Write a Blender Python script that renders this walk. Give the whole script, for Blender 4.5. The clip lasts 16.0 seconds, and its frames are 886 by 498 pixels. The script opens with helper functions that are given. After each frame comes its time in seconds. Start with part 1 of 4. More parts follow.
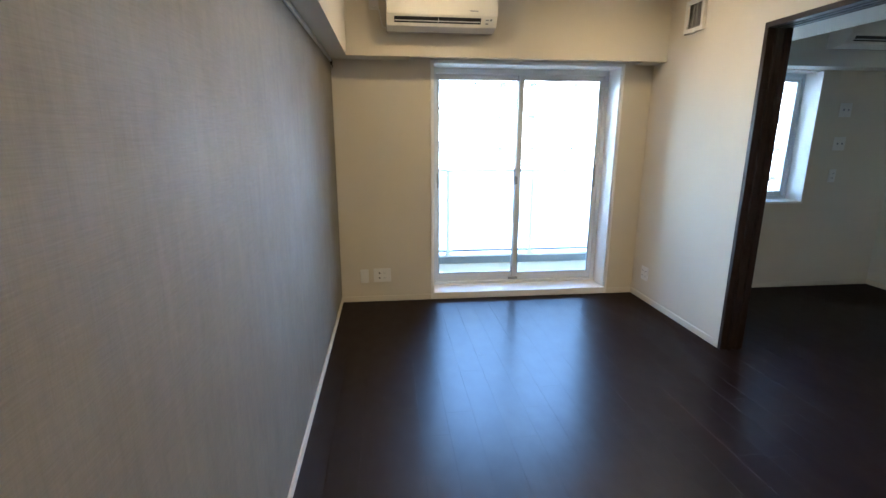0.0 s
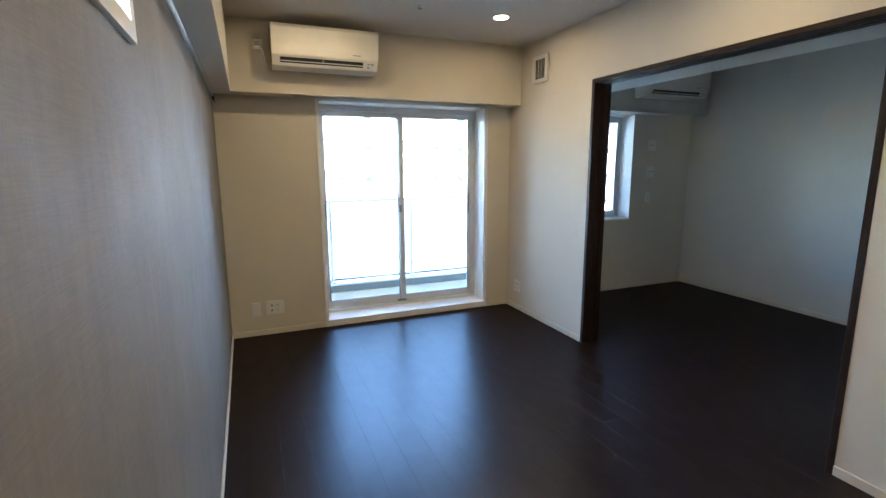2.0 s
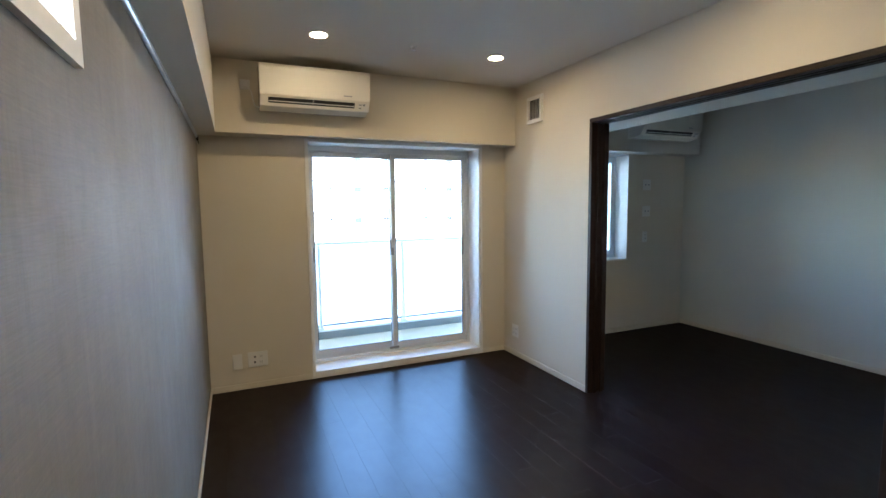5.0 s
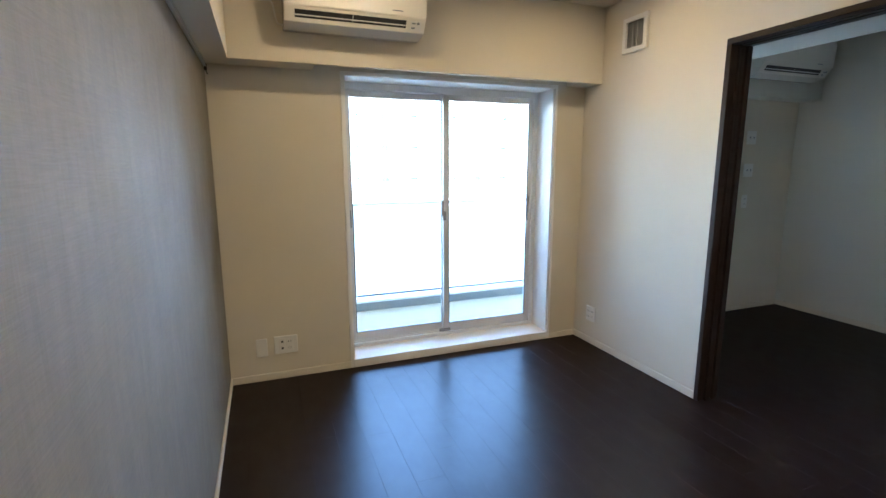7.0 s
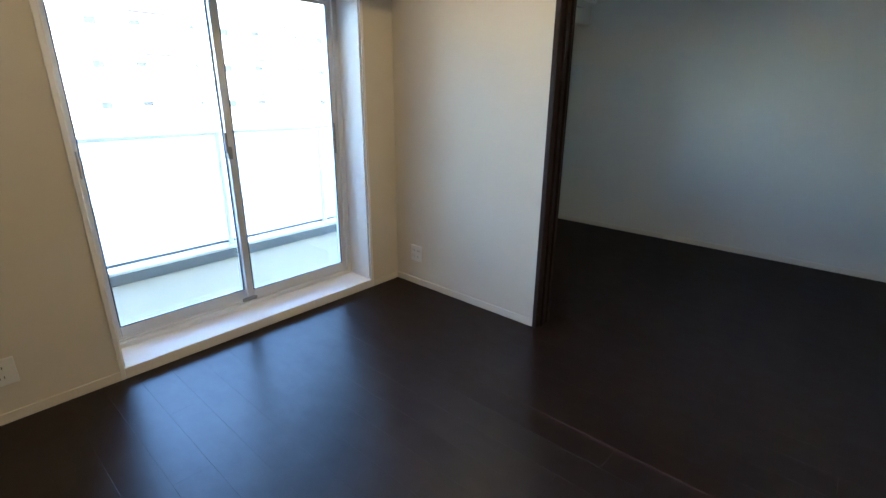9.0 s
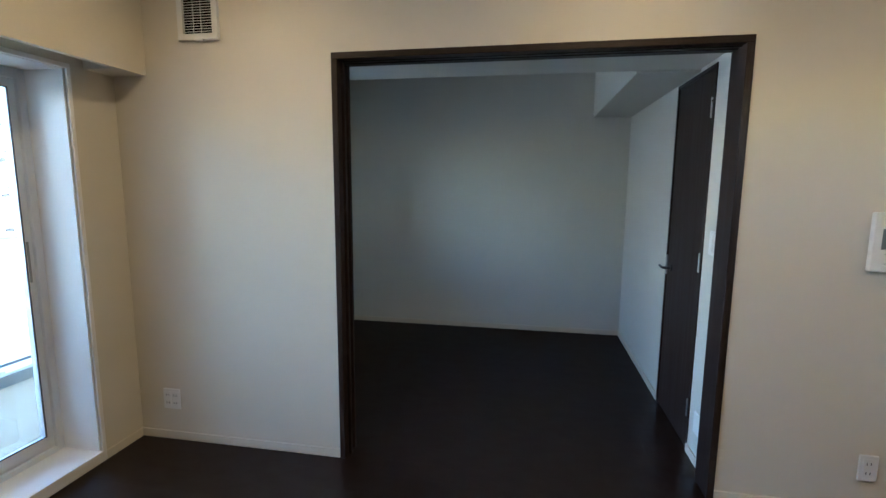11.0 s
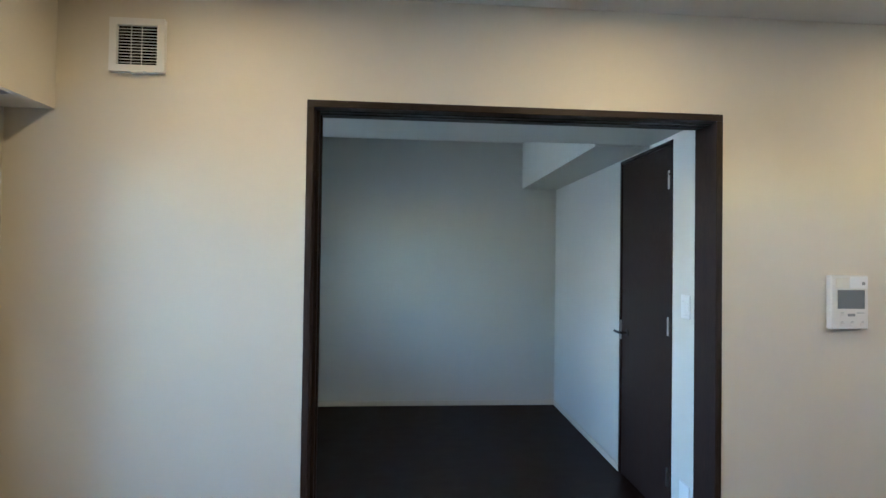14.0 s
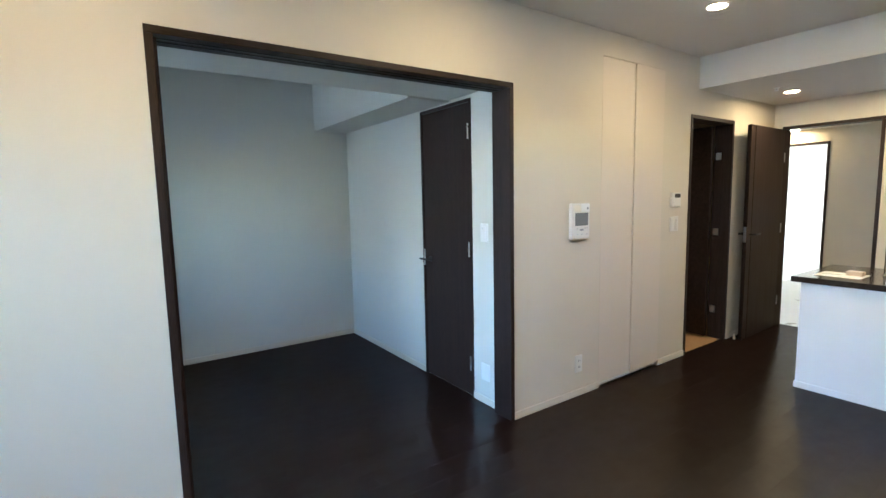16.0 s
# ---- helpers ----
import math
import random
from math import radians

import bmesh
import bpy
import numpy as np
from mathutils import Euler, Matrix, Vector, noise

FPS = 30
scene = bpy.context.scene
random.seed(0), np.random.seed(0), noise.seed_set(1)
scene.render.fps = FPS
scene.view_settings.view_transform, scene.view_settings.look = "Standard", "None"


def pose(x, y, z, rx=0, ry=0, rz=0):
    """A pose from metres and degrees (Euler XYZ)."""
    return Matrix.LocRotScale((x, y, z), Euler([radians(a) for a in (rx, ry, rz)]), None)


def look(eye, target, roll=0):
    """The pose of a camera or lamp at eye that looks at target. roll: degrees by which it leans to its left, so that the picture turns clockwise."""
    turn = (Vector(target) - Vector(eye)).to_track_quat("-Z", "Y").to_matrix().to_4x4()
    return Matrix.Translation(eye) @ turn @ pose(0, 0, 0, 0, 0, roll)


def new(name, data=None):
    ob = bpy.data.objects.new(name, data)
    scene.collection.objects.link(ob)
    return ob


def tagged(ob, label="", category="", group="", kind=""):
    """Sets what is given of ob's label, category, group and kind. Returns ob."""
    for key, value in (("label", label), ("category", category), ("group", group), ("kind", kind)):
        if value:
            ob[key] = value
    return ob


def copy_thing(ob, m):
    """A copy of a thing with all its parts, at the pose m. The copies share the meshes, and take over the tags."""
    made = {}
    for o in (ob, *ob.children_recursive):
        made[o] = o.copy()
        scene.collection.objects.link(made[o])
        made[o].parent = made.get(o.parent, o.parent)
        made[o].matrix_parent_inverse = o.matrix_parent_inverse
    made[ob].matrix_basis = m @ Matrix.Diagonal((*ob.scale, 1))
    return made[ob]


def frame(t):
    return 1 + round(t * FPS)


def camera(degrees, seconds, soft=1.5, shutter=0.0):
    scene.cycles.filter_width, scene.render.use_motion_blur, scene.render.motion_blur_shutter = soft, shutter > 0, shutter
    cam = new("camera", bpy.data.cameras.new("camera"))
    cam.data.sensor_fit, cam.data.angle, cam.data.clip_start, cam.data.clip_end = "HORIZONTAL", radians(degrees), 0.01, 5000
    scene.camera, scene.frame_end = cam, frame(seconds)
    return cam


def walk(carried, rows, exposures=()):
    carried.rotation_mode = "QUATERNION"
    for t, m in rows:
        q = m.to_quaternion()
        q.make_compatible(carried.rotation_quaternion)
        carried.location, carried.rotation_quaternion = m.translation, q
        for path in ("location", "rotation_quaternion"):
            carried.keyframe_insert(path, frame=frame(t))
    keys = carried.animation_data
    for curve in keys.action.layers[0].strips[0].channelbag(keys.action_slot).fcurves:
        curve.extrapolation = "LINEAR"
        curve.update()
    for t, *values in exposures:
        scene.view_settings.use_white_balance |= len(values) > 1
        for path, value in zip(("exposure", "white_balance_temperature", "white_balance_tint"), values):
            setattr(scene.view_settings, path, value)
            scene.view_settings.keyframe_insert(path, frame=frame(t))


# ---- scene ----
cam = camera(86.3, 16.0)
PATH = [
    (0.0, (-2.212, -3.945, 1.408), (-1.988, -2.014, 0.940), 0.17),
    (0.5, (-2.345, -3.966, 1.420), (-1.917, -2.071, 0.945), -0.30),
    (1.0, (-2.383, -4.104, 1.410), (-1.893, -2.219, 0.956), -0.34),
    (1.5, (-2.446, -4.147, 1.438), (-1.811, -2.300, 1.008), -0.14),
    (2.0, (-2.432, -4.165, 1.429), (-1.682, -2.344, 1.079), -0.28),
    (2.5, (-2.421, -4.166, 1.443), (-1.616, -2.358, 1.154), -0.67),
    (3.0, (-2.405, -4.176, 1.458), (-1.564, -2.372, 1.257), -1.13),
    (5.5, (-2.395, -3.798, 1.425), (-1.608, -1.969, 1.238), -0.70),
    (6.0, (-2.376, -3.575, 1.406), (-1.609, -1.744, 1.164), -0.59),
    (6.5, (-2.336, -3.370, 1.405), (-1.609, -1.529, 1.117), -0.52),
    (7.0, (-2.358, -3.150, 1.395), (-1.662, -1.308, 1.047), -0.17),
    (7.5, (-2.394, -2.947, 1.381), (-1.604, -1.159, 0.957), -0.00),
    (8.0, (-2.346, -2.772, 1.383), (-1.418, -1.083, 0.849), 0.01),
    (8.5, (-2.278, -2.661, 1.378), (-1.189, -1.092, 0.784), -0.42),
    (9.0, (-2.302, -2.510, 1.368), (-0.886, -1.250, 0.729), 0.42),
    (9.5, (-2.277, -2.385, 1.404), (-0.657, -1.416, 0.743), -0.20),
    (10.0, (-2.229, -2.315, 1.432), (-0.449, -1.648, 0.811), -1.02),
    (12.3, (-2.198, -1.899, 1.448), (-0.200, -1.803, 1.482), 0.28),
    (12.5, (-2.199, -1.875, 1.443), (-0.200, -1.804, 1.491), 0.25),
    (13.0, (-2.152, -1.794, 1.423), (-0.153, -1.771, 1.481), 0.39),
    (13.5, (-2.073, -1.731, 1.411), (-0.074, -1.750, 1.466), 0.53),
    (14.0, (-2.011, -1.635, 1.402), (-0.016, -1.776, 1.432), 0.80),
    (14.5, (-1.975, -1.486, 1.393), (-0.012, -1.871, 1.374), 0.89),
    (15.0, (-1.981, -1.329, 1.396), (-0.101, -2.005, 1.306), -0.24),
    (15.5, (-2.049, -1.190, 1.384), (-0.281, -2.112, 1.229), -0.92),
    (16.0, (-2.092, -1.064, 1.402), (-0.455, -2.191, 1.182), -1.18),
]
# the film camera's own exposure and white balance, in stops and kelvin
EXPOSURES = [(t, e, wb, 8 if t < 11 else 5) for t, e, wb in (
    (0, 5.09, 5430), (1.5, 5.01, 5430), (3, 4.69, 5430), (5.5, 4.93, 5430), (7, 5.1, 5430), (8.5, 4.9, 5480), (10, 4.56, 5500),
    (12.4, 4.71, 5320), (14.5, 5.03, 5280), (16, 5.3, 5410))]
walk(cam, [(t, look(eye, target, roll)) for t, eye, target, roll in PATH], EXPOSURES)

# ---- world, sun and exposure ----
SUN_AZ, SUN_EL = radians(235), radians(36)
world = bpy.data.worlds.new("sky")
scene.world = world
world.use_nodes = True
wn = world.node_tree
sky = wn.nodes.new("ShaderNodeTexSky")
sky.sky_type = "NISHITA"
sky.sun_disc = False
sky.dust_density, sky.ozone_density = 0.6, 1.8
sky.sun_elevation = SUN_EL
sky.sun_rotation = SUN_AZ
wn.links.new(sky.outputs[0], wn.nodes["Background"].inputs[0])
wn.nodes["Background"].inputs[1].default_value = 0.15
sun_data = bpy.data.lights.new("sun", "SUN")
sun_data.energy, sun_data.angle, sun_data.color = 2.2, radians(0.5), (1.0, 0.95, 0.88)
sun = new("sun", sun_data)
sun.matrix_world = look((0, 0, 30), (0 - math.sin(SUN_AZ) * 10, 0 - math.cos(SUN_AZ) * 10, 30 - math.tan(SUN_EL) * 10))


# ---- materials ----
def mat(name, color, rough=0.5, metal=0.0, var=0.06, scale=6.0, fine=180.0, bump=0.0, stretch=(1, 1, 1), coat=0.0, vary=0.0, spec=0.5):
    """A surface with broad and fine colour variation, relief and uneven gloss."""
    m = bpy.data.materials.new(name)
    m.use_nodes = True
    nt = m.node_tree
    b = nt.nodes["Principled BSDF"]
    tc = nt.nodes.new("ShaderNodeTexCoord")
    mp = nt.nodes.new("ShaderNodeMapping")
    mp.inputs["Scale"].default_value = stretch
    nt.links.new(tc.outputs["Object"], mp.inputs["Vector"])
    vec = mp.outputs[0]
    if vary:
        info = nt.nodes.new("ShaderNodeObjectInfo")
        mul = nt.nodes.new("ShaderNodeMath")
        mul.operation = "MULTIPLY"
        mul.inputs[1].default_value = 37.0
        nt.links.new(info.outputs["Random"], mul.inputs[0])
        add = nt.nodes.new("ShaderNodeVectorMath")
        nt.links.new(vec, add.inputs[0])
        nt.links.new(mul.outputs[0], add.inputs[1])
        vec = add.outputs[0]
    big = nt.nodes.new("ShaderNodeTexNoise")
    big.inputs["Scale"].default_value = scale
    big.inputs["Detail"].default_value = 4
    small = nt.nodes.new("ShaderNodeTexNoise")
    small.inputs["Scale"].default_value = fine
    small.inputs["Detail"].default_value = 2
    nt.links.new(vec, big.inputs["Vector"])
    nt.links.new(vec, small.inputs["Vector"])
    mix = nt.nodes.new("ShaderNodeMath")
    mix.operation = "ADD"
    nt.links.new(big.outputs[0], mix.inputs[0])
    nt.links.new(small.outputs[0], mix.inputs[1])
    last = mix.outputs[0]
    if vary:
        m2 = nt.nodes.new("ShaderNodeMath")
        m2.operation = "MULTIPLY_ADD"
        nt.links.new(info.outputs["Random"], m2.inputs[0])
        m2.inputs[1].default_value = vary
        nt.links.new(last, m2.inputs[2])
        last = m2.outputs[0]
    ramp = nt.nodes.new("ShaderNodeMapRange")
    ramp.inputs["From Min"].default_value = 0.6
    ramp.inputs["From Max"].default_value = 1.4 + vary
    ramp.inputs["To Min"].default_value = 1 - var
    ramp.inputs["To Max"].default_value = 1 + var
    nt.links.new(last, ramp.inputs["Value"])
    col = nt.nodes.new("ShaderNodeVectorMath")
    col.operation = "SCALE"
    col.inputs[0].default_value = color
    nt.links.new(ramp.outputs[0], col.inputs["Scale"])
    nt.links.new(col.outputs[0], b.inputs["Base Color"])
    rr = nt.nodes.new("ShaderNodeMapRange")
    rr.inputs["From Min"].default_value, rr.inputs["From Max"].default_value = 0.3, 0.7
    rr.inputs["To Min"].default_value, rr.inputs["To Max"].default_value = max(rough * 0.88, 0.02), min(rough * 1.12, 1)
    nt.links.new(big.outputs[0], rr.inputs["Value"])
    nt.links.new(rr.outputs[0], b.inputs["Roughness"])
    b.inputs["Metallic"].default_value = metal
    b.inputs["Specular IOR Level"].default_value = spec
    b.inputs["Coat Weight"].default_value = coat
    b.inputs["Coat Roughness"].default_value = 0.08
    if bump:
        bp = nt.nodes.new("ShaderNodeBump")
        bp.inputs["Strength"].default_value = bump
        bp.inputs["Distance"].default_value = 0.002
        nt.links.new(small.outputs[0], bp.inputs["Height"])
        nt.links.new(bp.outputs[0], b.inputs["Normal"])
    return m


def linen(name, color):
    """Woven wallpaper: fine threads across and upright, uneven in thickness."""
    m = mat(name, color, rough=0.68, var=0.05, scale=3.0, fine=420.0)
    nt = m.node_tree
    b = nt.nodes["Principled BSDF"]
    tc = nt.nodes["Texture Coordinate"]
    heights = []
    for stretch, share in (((1, 17, 400), 0.52), ((1, 330, 13), 0.34), ((1, 26, 5), 0.42)):
        mp = nt.nodes.new("ShaderNodeMapping")
        mp.inputs["Scale"].default_value = stretch
        nt.links.new(tc.outputs["Object"], mp.inputs["Vector"])
        n = nt.nodes.new("ShaderNodeTexNoise")
        n.inputs["Scale"].default_value = 1.0
        n.inputs["Detail"].default_value = 5
        n.inputs["Roughness"].default_value = 0.65
        nt.links.new(mp.outputs[0], n.inputs["Vector"])
        scaled = nt.nodes.new("ShaderNodeMath")
        scaled.operation = "MULTIPLY"
        scaled.inputs[1].default_value = share
        nt.links.new(n.outputs[0], scaled.inputs[0])
        heights.append(scaled.outputs[0])
    weave = heights[0]
    for more in heights[1:]:
        add = nt.nodes.new("ShaderNodeMath")
        nt.links.new(weave, add.inputs[0])
        nt.links.new(more, add.inputs[1])
        weave = add.outputs[0]
    tone = nt.nodes.new("ShaderNodeMapRange")
    tone.inputs["From Min"].default_value, tone.inputs["From Max"].default_value = 0.42, 0.88
    tone.inputs["To Min"].default_value, tone.inputs["To Max"].default_value = 0.76, 1.24
    nt.links.new(weave, tone.inputs["Value"])
    col = nt.nodes.new("ShaderNodeVectorMath")
    col.operation = "SCALE"
    nt.links.new(nt.nodes["Vector Math"].outputs[0], col.inputs[0])
    nt.links.new(tone.outputs[0], col.inputs["Scale"])
    nt.links.new(col.outputs[0], b.inputs["Base Color"])
    bp = nt.nodes.new("ShaderNodeBump")
    bp.inputs["Strength"].default_value = 0.35
    bp.inputs["Distance"].default_value = 0.0015
    nt.links.new(weave, bp.inputs["Height"])
    nt.links.new(bp.outputs[0], b.inputs["Normal"])
    return m


def glow(name, color, strength):
    m = bpy.data.materials.new(name)
    m.use_nodes = True
    b = m.node_tree.nodes["Principled BSDF"]
    b.inputs["Base Color"].default_value = (0.8, 0.8, 0.8, 1)
    b.inputs["Emission Color"].default_value = (*color, 1)
    b.inputs["Emission Strength"].default_value = strength
    return m


def pane_glass(name, tint=(0.97, 0.99, 0.99), haze=0.0):
    m = bpy.data.materials.new(name)
    m.use_nodes = True
    nt = m.node_tree
    nt.nodes.remove(nt.nodes["Principled BSDF"])
    out = nt.nodes["Material Output"]
    clear = nt.nodes.new("ShaderNodeBsdfTransparent")
    clear.inputs[0].default_value = (*tint, 1)
    gloss = nt.nodes.new("ShaderNodeBsdfGlossy")
    gloss.inputs["Roughness"].default_value = 0.02
    fres = nt.nodes.new("ShaderNodeFresnel")
    fres.inputs["IOR"].default_value = 1.45
    mx = nt.nodes.new("ShaderNodeMixShader")
    nt.links.new(fres.outputs[0], mx.inputs[0])
    if haze:
        milk = nt.nodes.new("ShaderNodeBsdfTranslucent")
        milk.inputs[0].default_value = (0.9, 0.92, 0.92, 1)
        m2 = nt.nodes.new("ShaderNodeMixShader")
        m2.inputs[0].default_value = haze
        nt.links.new(clear.outputs[0], m2.inputs[1])
        nt.links.new(milk.outputs[0], m2.inputs[2])
        nt.links.new(m2.outputs[0], mx.inputs[1])
    else:
        nt.links.new(clear.outputs[0], mx.inputs[1])
    nt.links.new(gloss.outputs[0], mx.inputs[2])
    nt.links.new(mx.outputs[0], out.inputs[0])
    return m


M_WALL = mat("wallpaper", (0.60, 0.542, 0.44), rough=0.85, var=0.045, scale=2.5, fine=350, bump=0.25, spec=0.3)
# less yellow copy of the wallpaper: the bedroom's cool sky light put into colour
M_BEDWALL = mat("wallpaper_cool_light", (0.58, 0.555, 0.485), rough=0.85, var=0.025, scale=2.5, fine=350, bump=0.25, spec=0.3)
M_CEIL = mat("ceiling_paper", (0.58, 0.54, 0.47), rough=0.9, var=0.025, scale=2.0, fine=300, bump=0.25, spec=0.25)
M_LINEN = linen("grey_linen_wallpaper", (0.176, 0.151, 0.115))
M_PLANK = mat("dark_floor_wood", (0.0105, 0.0050, 0.0037), rough=0.6, var=0.15, scale=1.0, fine=9.0, stretch=(16, 1.6, 1), vary=0.35, spec=0.0)
pn = M_PLANK.node_tree
body = pn.nodes["Principled BSDF"]
flat_angle = pn.nodes.new("ShaderNodeLayerWeight")
flat_angle.inputs["Blend"].default_value = 0.5
sheen = pn.nodes.new("ShaderNodeMapRange")
for key, value in (("From Min", 0.3), ("From Max", 0.85), ("To Min", 0.09), ("To Max", 0.06)):
    sheen.inputs[key].default_value = value
pn.links.new(flat_angle.outputs["Facing"], sheen.inputs["Value"])
mottle = pn.nodes.new("ShaderNodeTexNoise")
mottle.inputs["Scale"].default_value, mottle.inputs["Detail"].default_value, mottle.inputs["Roughness"].default_value = 7.0, 5.0, 0.6
figure = pn.nodes.new("ShaderNodeMapping")
figure.inputs["Scale"].default_value = (1.8, 1.0, 1.0)
where = pn.nodes.new("ShaderNodeNewGeometry")
pn.links.new(where.outputs["Position"], figure.inputs["Vector"])
pn.links.new(figure.outputs[0], mottle.inputs["Vector"])
uneven = pn.nodes.new("ShaderNodeMapRange")
for key, value in (("From Min", 0.3), ("From Max", 0.7), ("To Min", 0.93), ("To Max", 1.07)):
    uneven.inputs[key].default_value = value
pn.links.new(mottle.outputs[0], uneven.inputs["Value"])
gloss_level = pn.nodes.new("ShaderNodeMath")
gloss_level.operation = "MULTIPLY"
pn.links.new(sheen.outputs[0], gloss_level.inputs[0])
pn.links.new(uneven.outputs[0], gloss_level.inputs[1])
lacquer = pn.nodes.new("ShaderNodeBsdfGlossy")
wear = pn.nodes.new("ShaderNodeMapRange")
for key, value in (("From Min", 0.3), ("From Max", 0.7), ("To Min", 0.275), ("To Max", 0.315)):
    wear.inputs[key].default_value = value
pn.links.new(mottle.outputs[0], wear.inputs["Value"])
pn.links.new(wear.outputs[0], lacquer.inputs["Roughness"])
finish = pn.nodes.new("ShaderNodeMixShader")
pn.links.new(gloss_level.outputs[0], finish.inputs[0])
pn.links.new(body.outputs[0], finish.inputs[1])
pn.links.new(lacquer.outputs[0], finish.inputs[2])
pn.links.new(finish.outputs[0], pn.nodes["Material Output"].inputs[0])
M_SUB = mat("subfloor", (0.012, 0.009, 0.008), rough=0.7)
M_DARK = mat("dark_stained_wood", (0.023, 0.0138, 0.0108), rough=0.46, var=0.7, scale=1.6, fine=18.0, bump=0.05, spec=0.22, stretch=(22, 22, 1.0))
M_DARKH = mat("dark_stained_wood_across", (0.023, 0.0138, 0.0108), rough=0.46, var=0.7, scale=1.6, fine=18.0, bump=0.05, spec=0.22, stretch=(22, 1.0, 22))
M_TRIM = mat("cream_trim", (0.74, 0.71, 0.66), rough=0.45, var=0.03, scale=4, fine=90)
M_BASE = mat("cream_baseboard", (0.62, 0.56, 0.46), rough=0.5, var=0.04, scale=4, fine=90)
M_WHITE = mat("white_plastic", (0.68, 0.66, 0.62), rough=0.32, var=0.015, scale=8, fine=200)
M_AC = mat("glossy_white_plastic", (0.74, 0.70, 0.62), rough=0.06, var=0.01, scale=5, fine=150, spec=0.35)
M_BLACK = mat("black_plastic", (0.012, 0.012, 0.013), rough=0.45, var=0.1)
M_VENTBACK = mat("vent_slot_shade", (0.005, 0.005, 0.004), rough=0.9, var=0.2, spec=0.0)
M_ALU = mat("silver_aluminium", (0.66, 0.68, 0.70), rough=0.36, metal=0.25, var=0.03, scale=10, fine=300)
M_CHROME = mat("chrome", (0.72, 0.72, 0.72), rough=0.08, metal=1.0, var=0.01)
M_STEEL = mat("brushed_steel", (0.55, 0.55, 0.55), rough=0.3, metal=1.0, var=0.05)
M_GREY = mat("grey_print", (0.25, 0.26, 0.27), rough=0.6, var=0.02)
M_SCREEN = mat("lcd_screen", (0.16, 0.175, 0.19), rough=0.08, var=0.02, coat=0.6)
M_BEAD = mat("dark_gasket", (0.06, 0.06, 0.065), rough=0.6)
M_PANEL = mat("white_panel", (0.76, 0.76, 0.76), rough=0.42, var=0.015, scale=3, fine=120)
M_CLOSET = mat("cream_closet_panel", (0.62, 0.54, 0.44), rough=0.42, var=0.02, scale=3, fine=120)
M_STONE = mat("dark_polished_stone", (0.035, 0.028, 0.025), rough=0.13, var=0.35, scale=40, fine=260)
M_OAK = mat("pale_wood_floor", (0.42, 0.27, 0.15), rough=0.4, var=0.15, scale=1, fine=10, stretch=(14, 1.5, 1))
M_HALL = mat("pale_grey_floor", (0.40, 0.385, 0.36), rough=0.3, var=0.05, scale=4, fine=60)
M_CONC = mat("balcony_concrete", (0.33, 0.285, 0.20), rough=0.8, var=0.1, scale=5, fine=80, bump=0.3)
M_KERB = mat("dark_kerb_edge", (0.13, 0.14, 0.14), rough=0.7, var=0.1)
M_RAIL = mat("pale_painted_metal", (0.60, 0.60, 0.585), rough=0.4, var=0.03)
M_FACADE = mat("facade_tile", (0.74, 0.72, 0.70), rough=0.7, var=0.05, scale=0.6, fine=12)
M_CURTAIN = mat("curtained_glass", (0.03, 0.031, 0.033), rough=0.25, var=0.08, scale=2, fine=20)
M_LEDGE = mat("facade_ledge", (0.036, 0.025, 0.023), rough=0.7, var=0.06, scale=0.8, fine=10)
M_GROUND = mat("ground", (0.22, 0.22, 0.20), rough=0.9, var=0.25, scale=0.15, fine=3)
M_PAPER = mat("paper", (0.78, 0.77, 0.74), rough=0.7, var=0.02)
M_CARD = mat("card_box", (0.58, 0.46, 0.35), rough=0.6, var=0.08)
M_GLASS = pane_glass("window_glass")
M_MILK = pane_glass("frosted_glass", (0.9, 0.92, 0.92), haze=0.75)
M_LAMP = glow("warm_lamp", (1.0, 0.715, 0.375), 10.9)


# ---- building helpers ----
def box(bm, x0, y0, z0, x1, y1, z1, bevel=0.0, seg=1):
    """A box between two corners, with rounded edges if asked."""
    xs, ys, zs = sorted((x0, x1)), sorted((y0, y1)), sorted((z0, z1))
    v = [bm.verts.new((x, y, z)) for z in zs for y in ys for x in xs]
    f = [bm.faces.new([v[i] for i in q]) for q in ((0, 2, 3, 1), (4, 5, 7, 6), (0, 1, 5, 4), (2, 6, 7, 3), (0, 4, 6, 2), (1, 3, 7, 5))]
    if bevel:
        edges = list({e for q in f for e in q.edges})
        bmesh.ops.bevel(bm, geom=edges, offset=bevel, segments=seg, affect="EDGES", profile=0.6)
    return bm


def boxes(*rows, bevel=0.0, seg=1):
    bm = bmesh.new()
    for r in rows:
        box(bm, *r, bevel=bevel, seg=seg)
    return bm


def rod(bm, a, b, r, n=14, r2=None):
    """A round bar from a to b."""
    a, b = Vector(a), Vector(b)
    d = b - a
    m = Matrix.Translation((a + b) / 2) @ d.to_track_quat("Z", "Y").to_matrix().to_4x4()
    bmesh.ops.create_cone(bm, cap_ends=True, segments=n, radius1=r, radius2=r if r2 is None else r2, depth=d.length, matrix=m)
    return bm


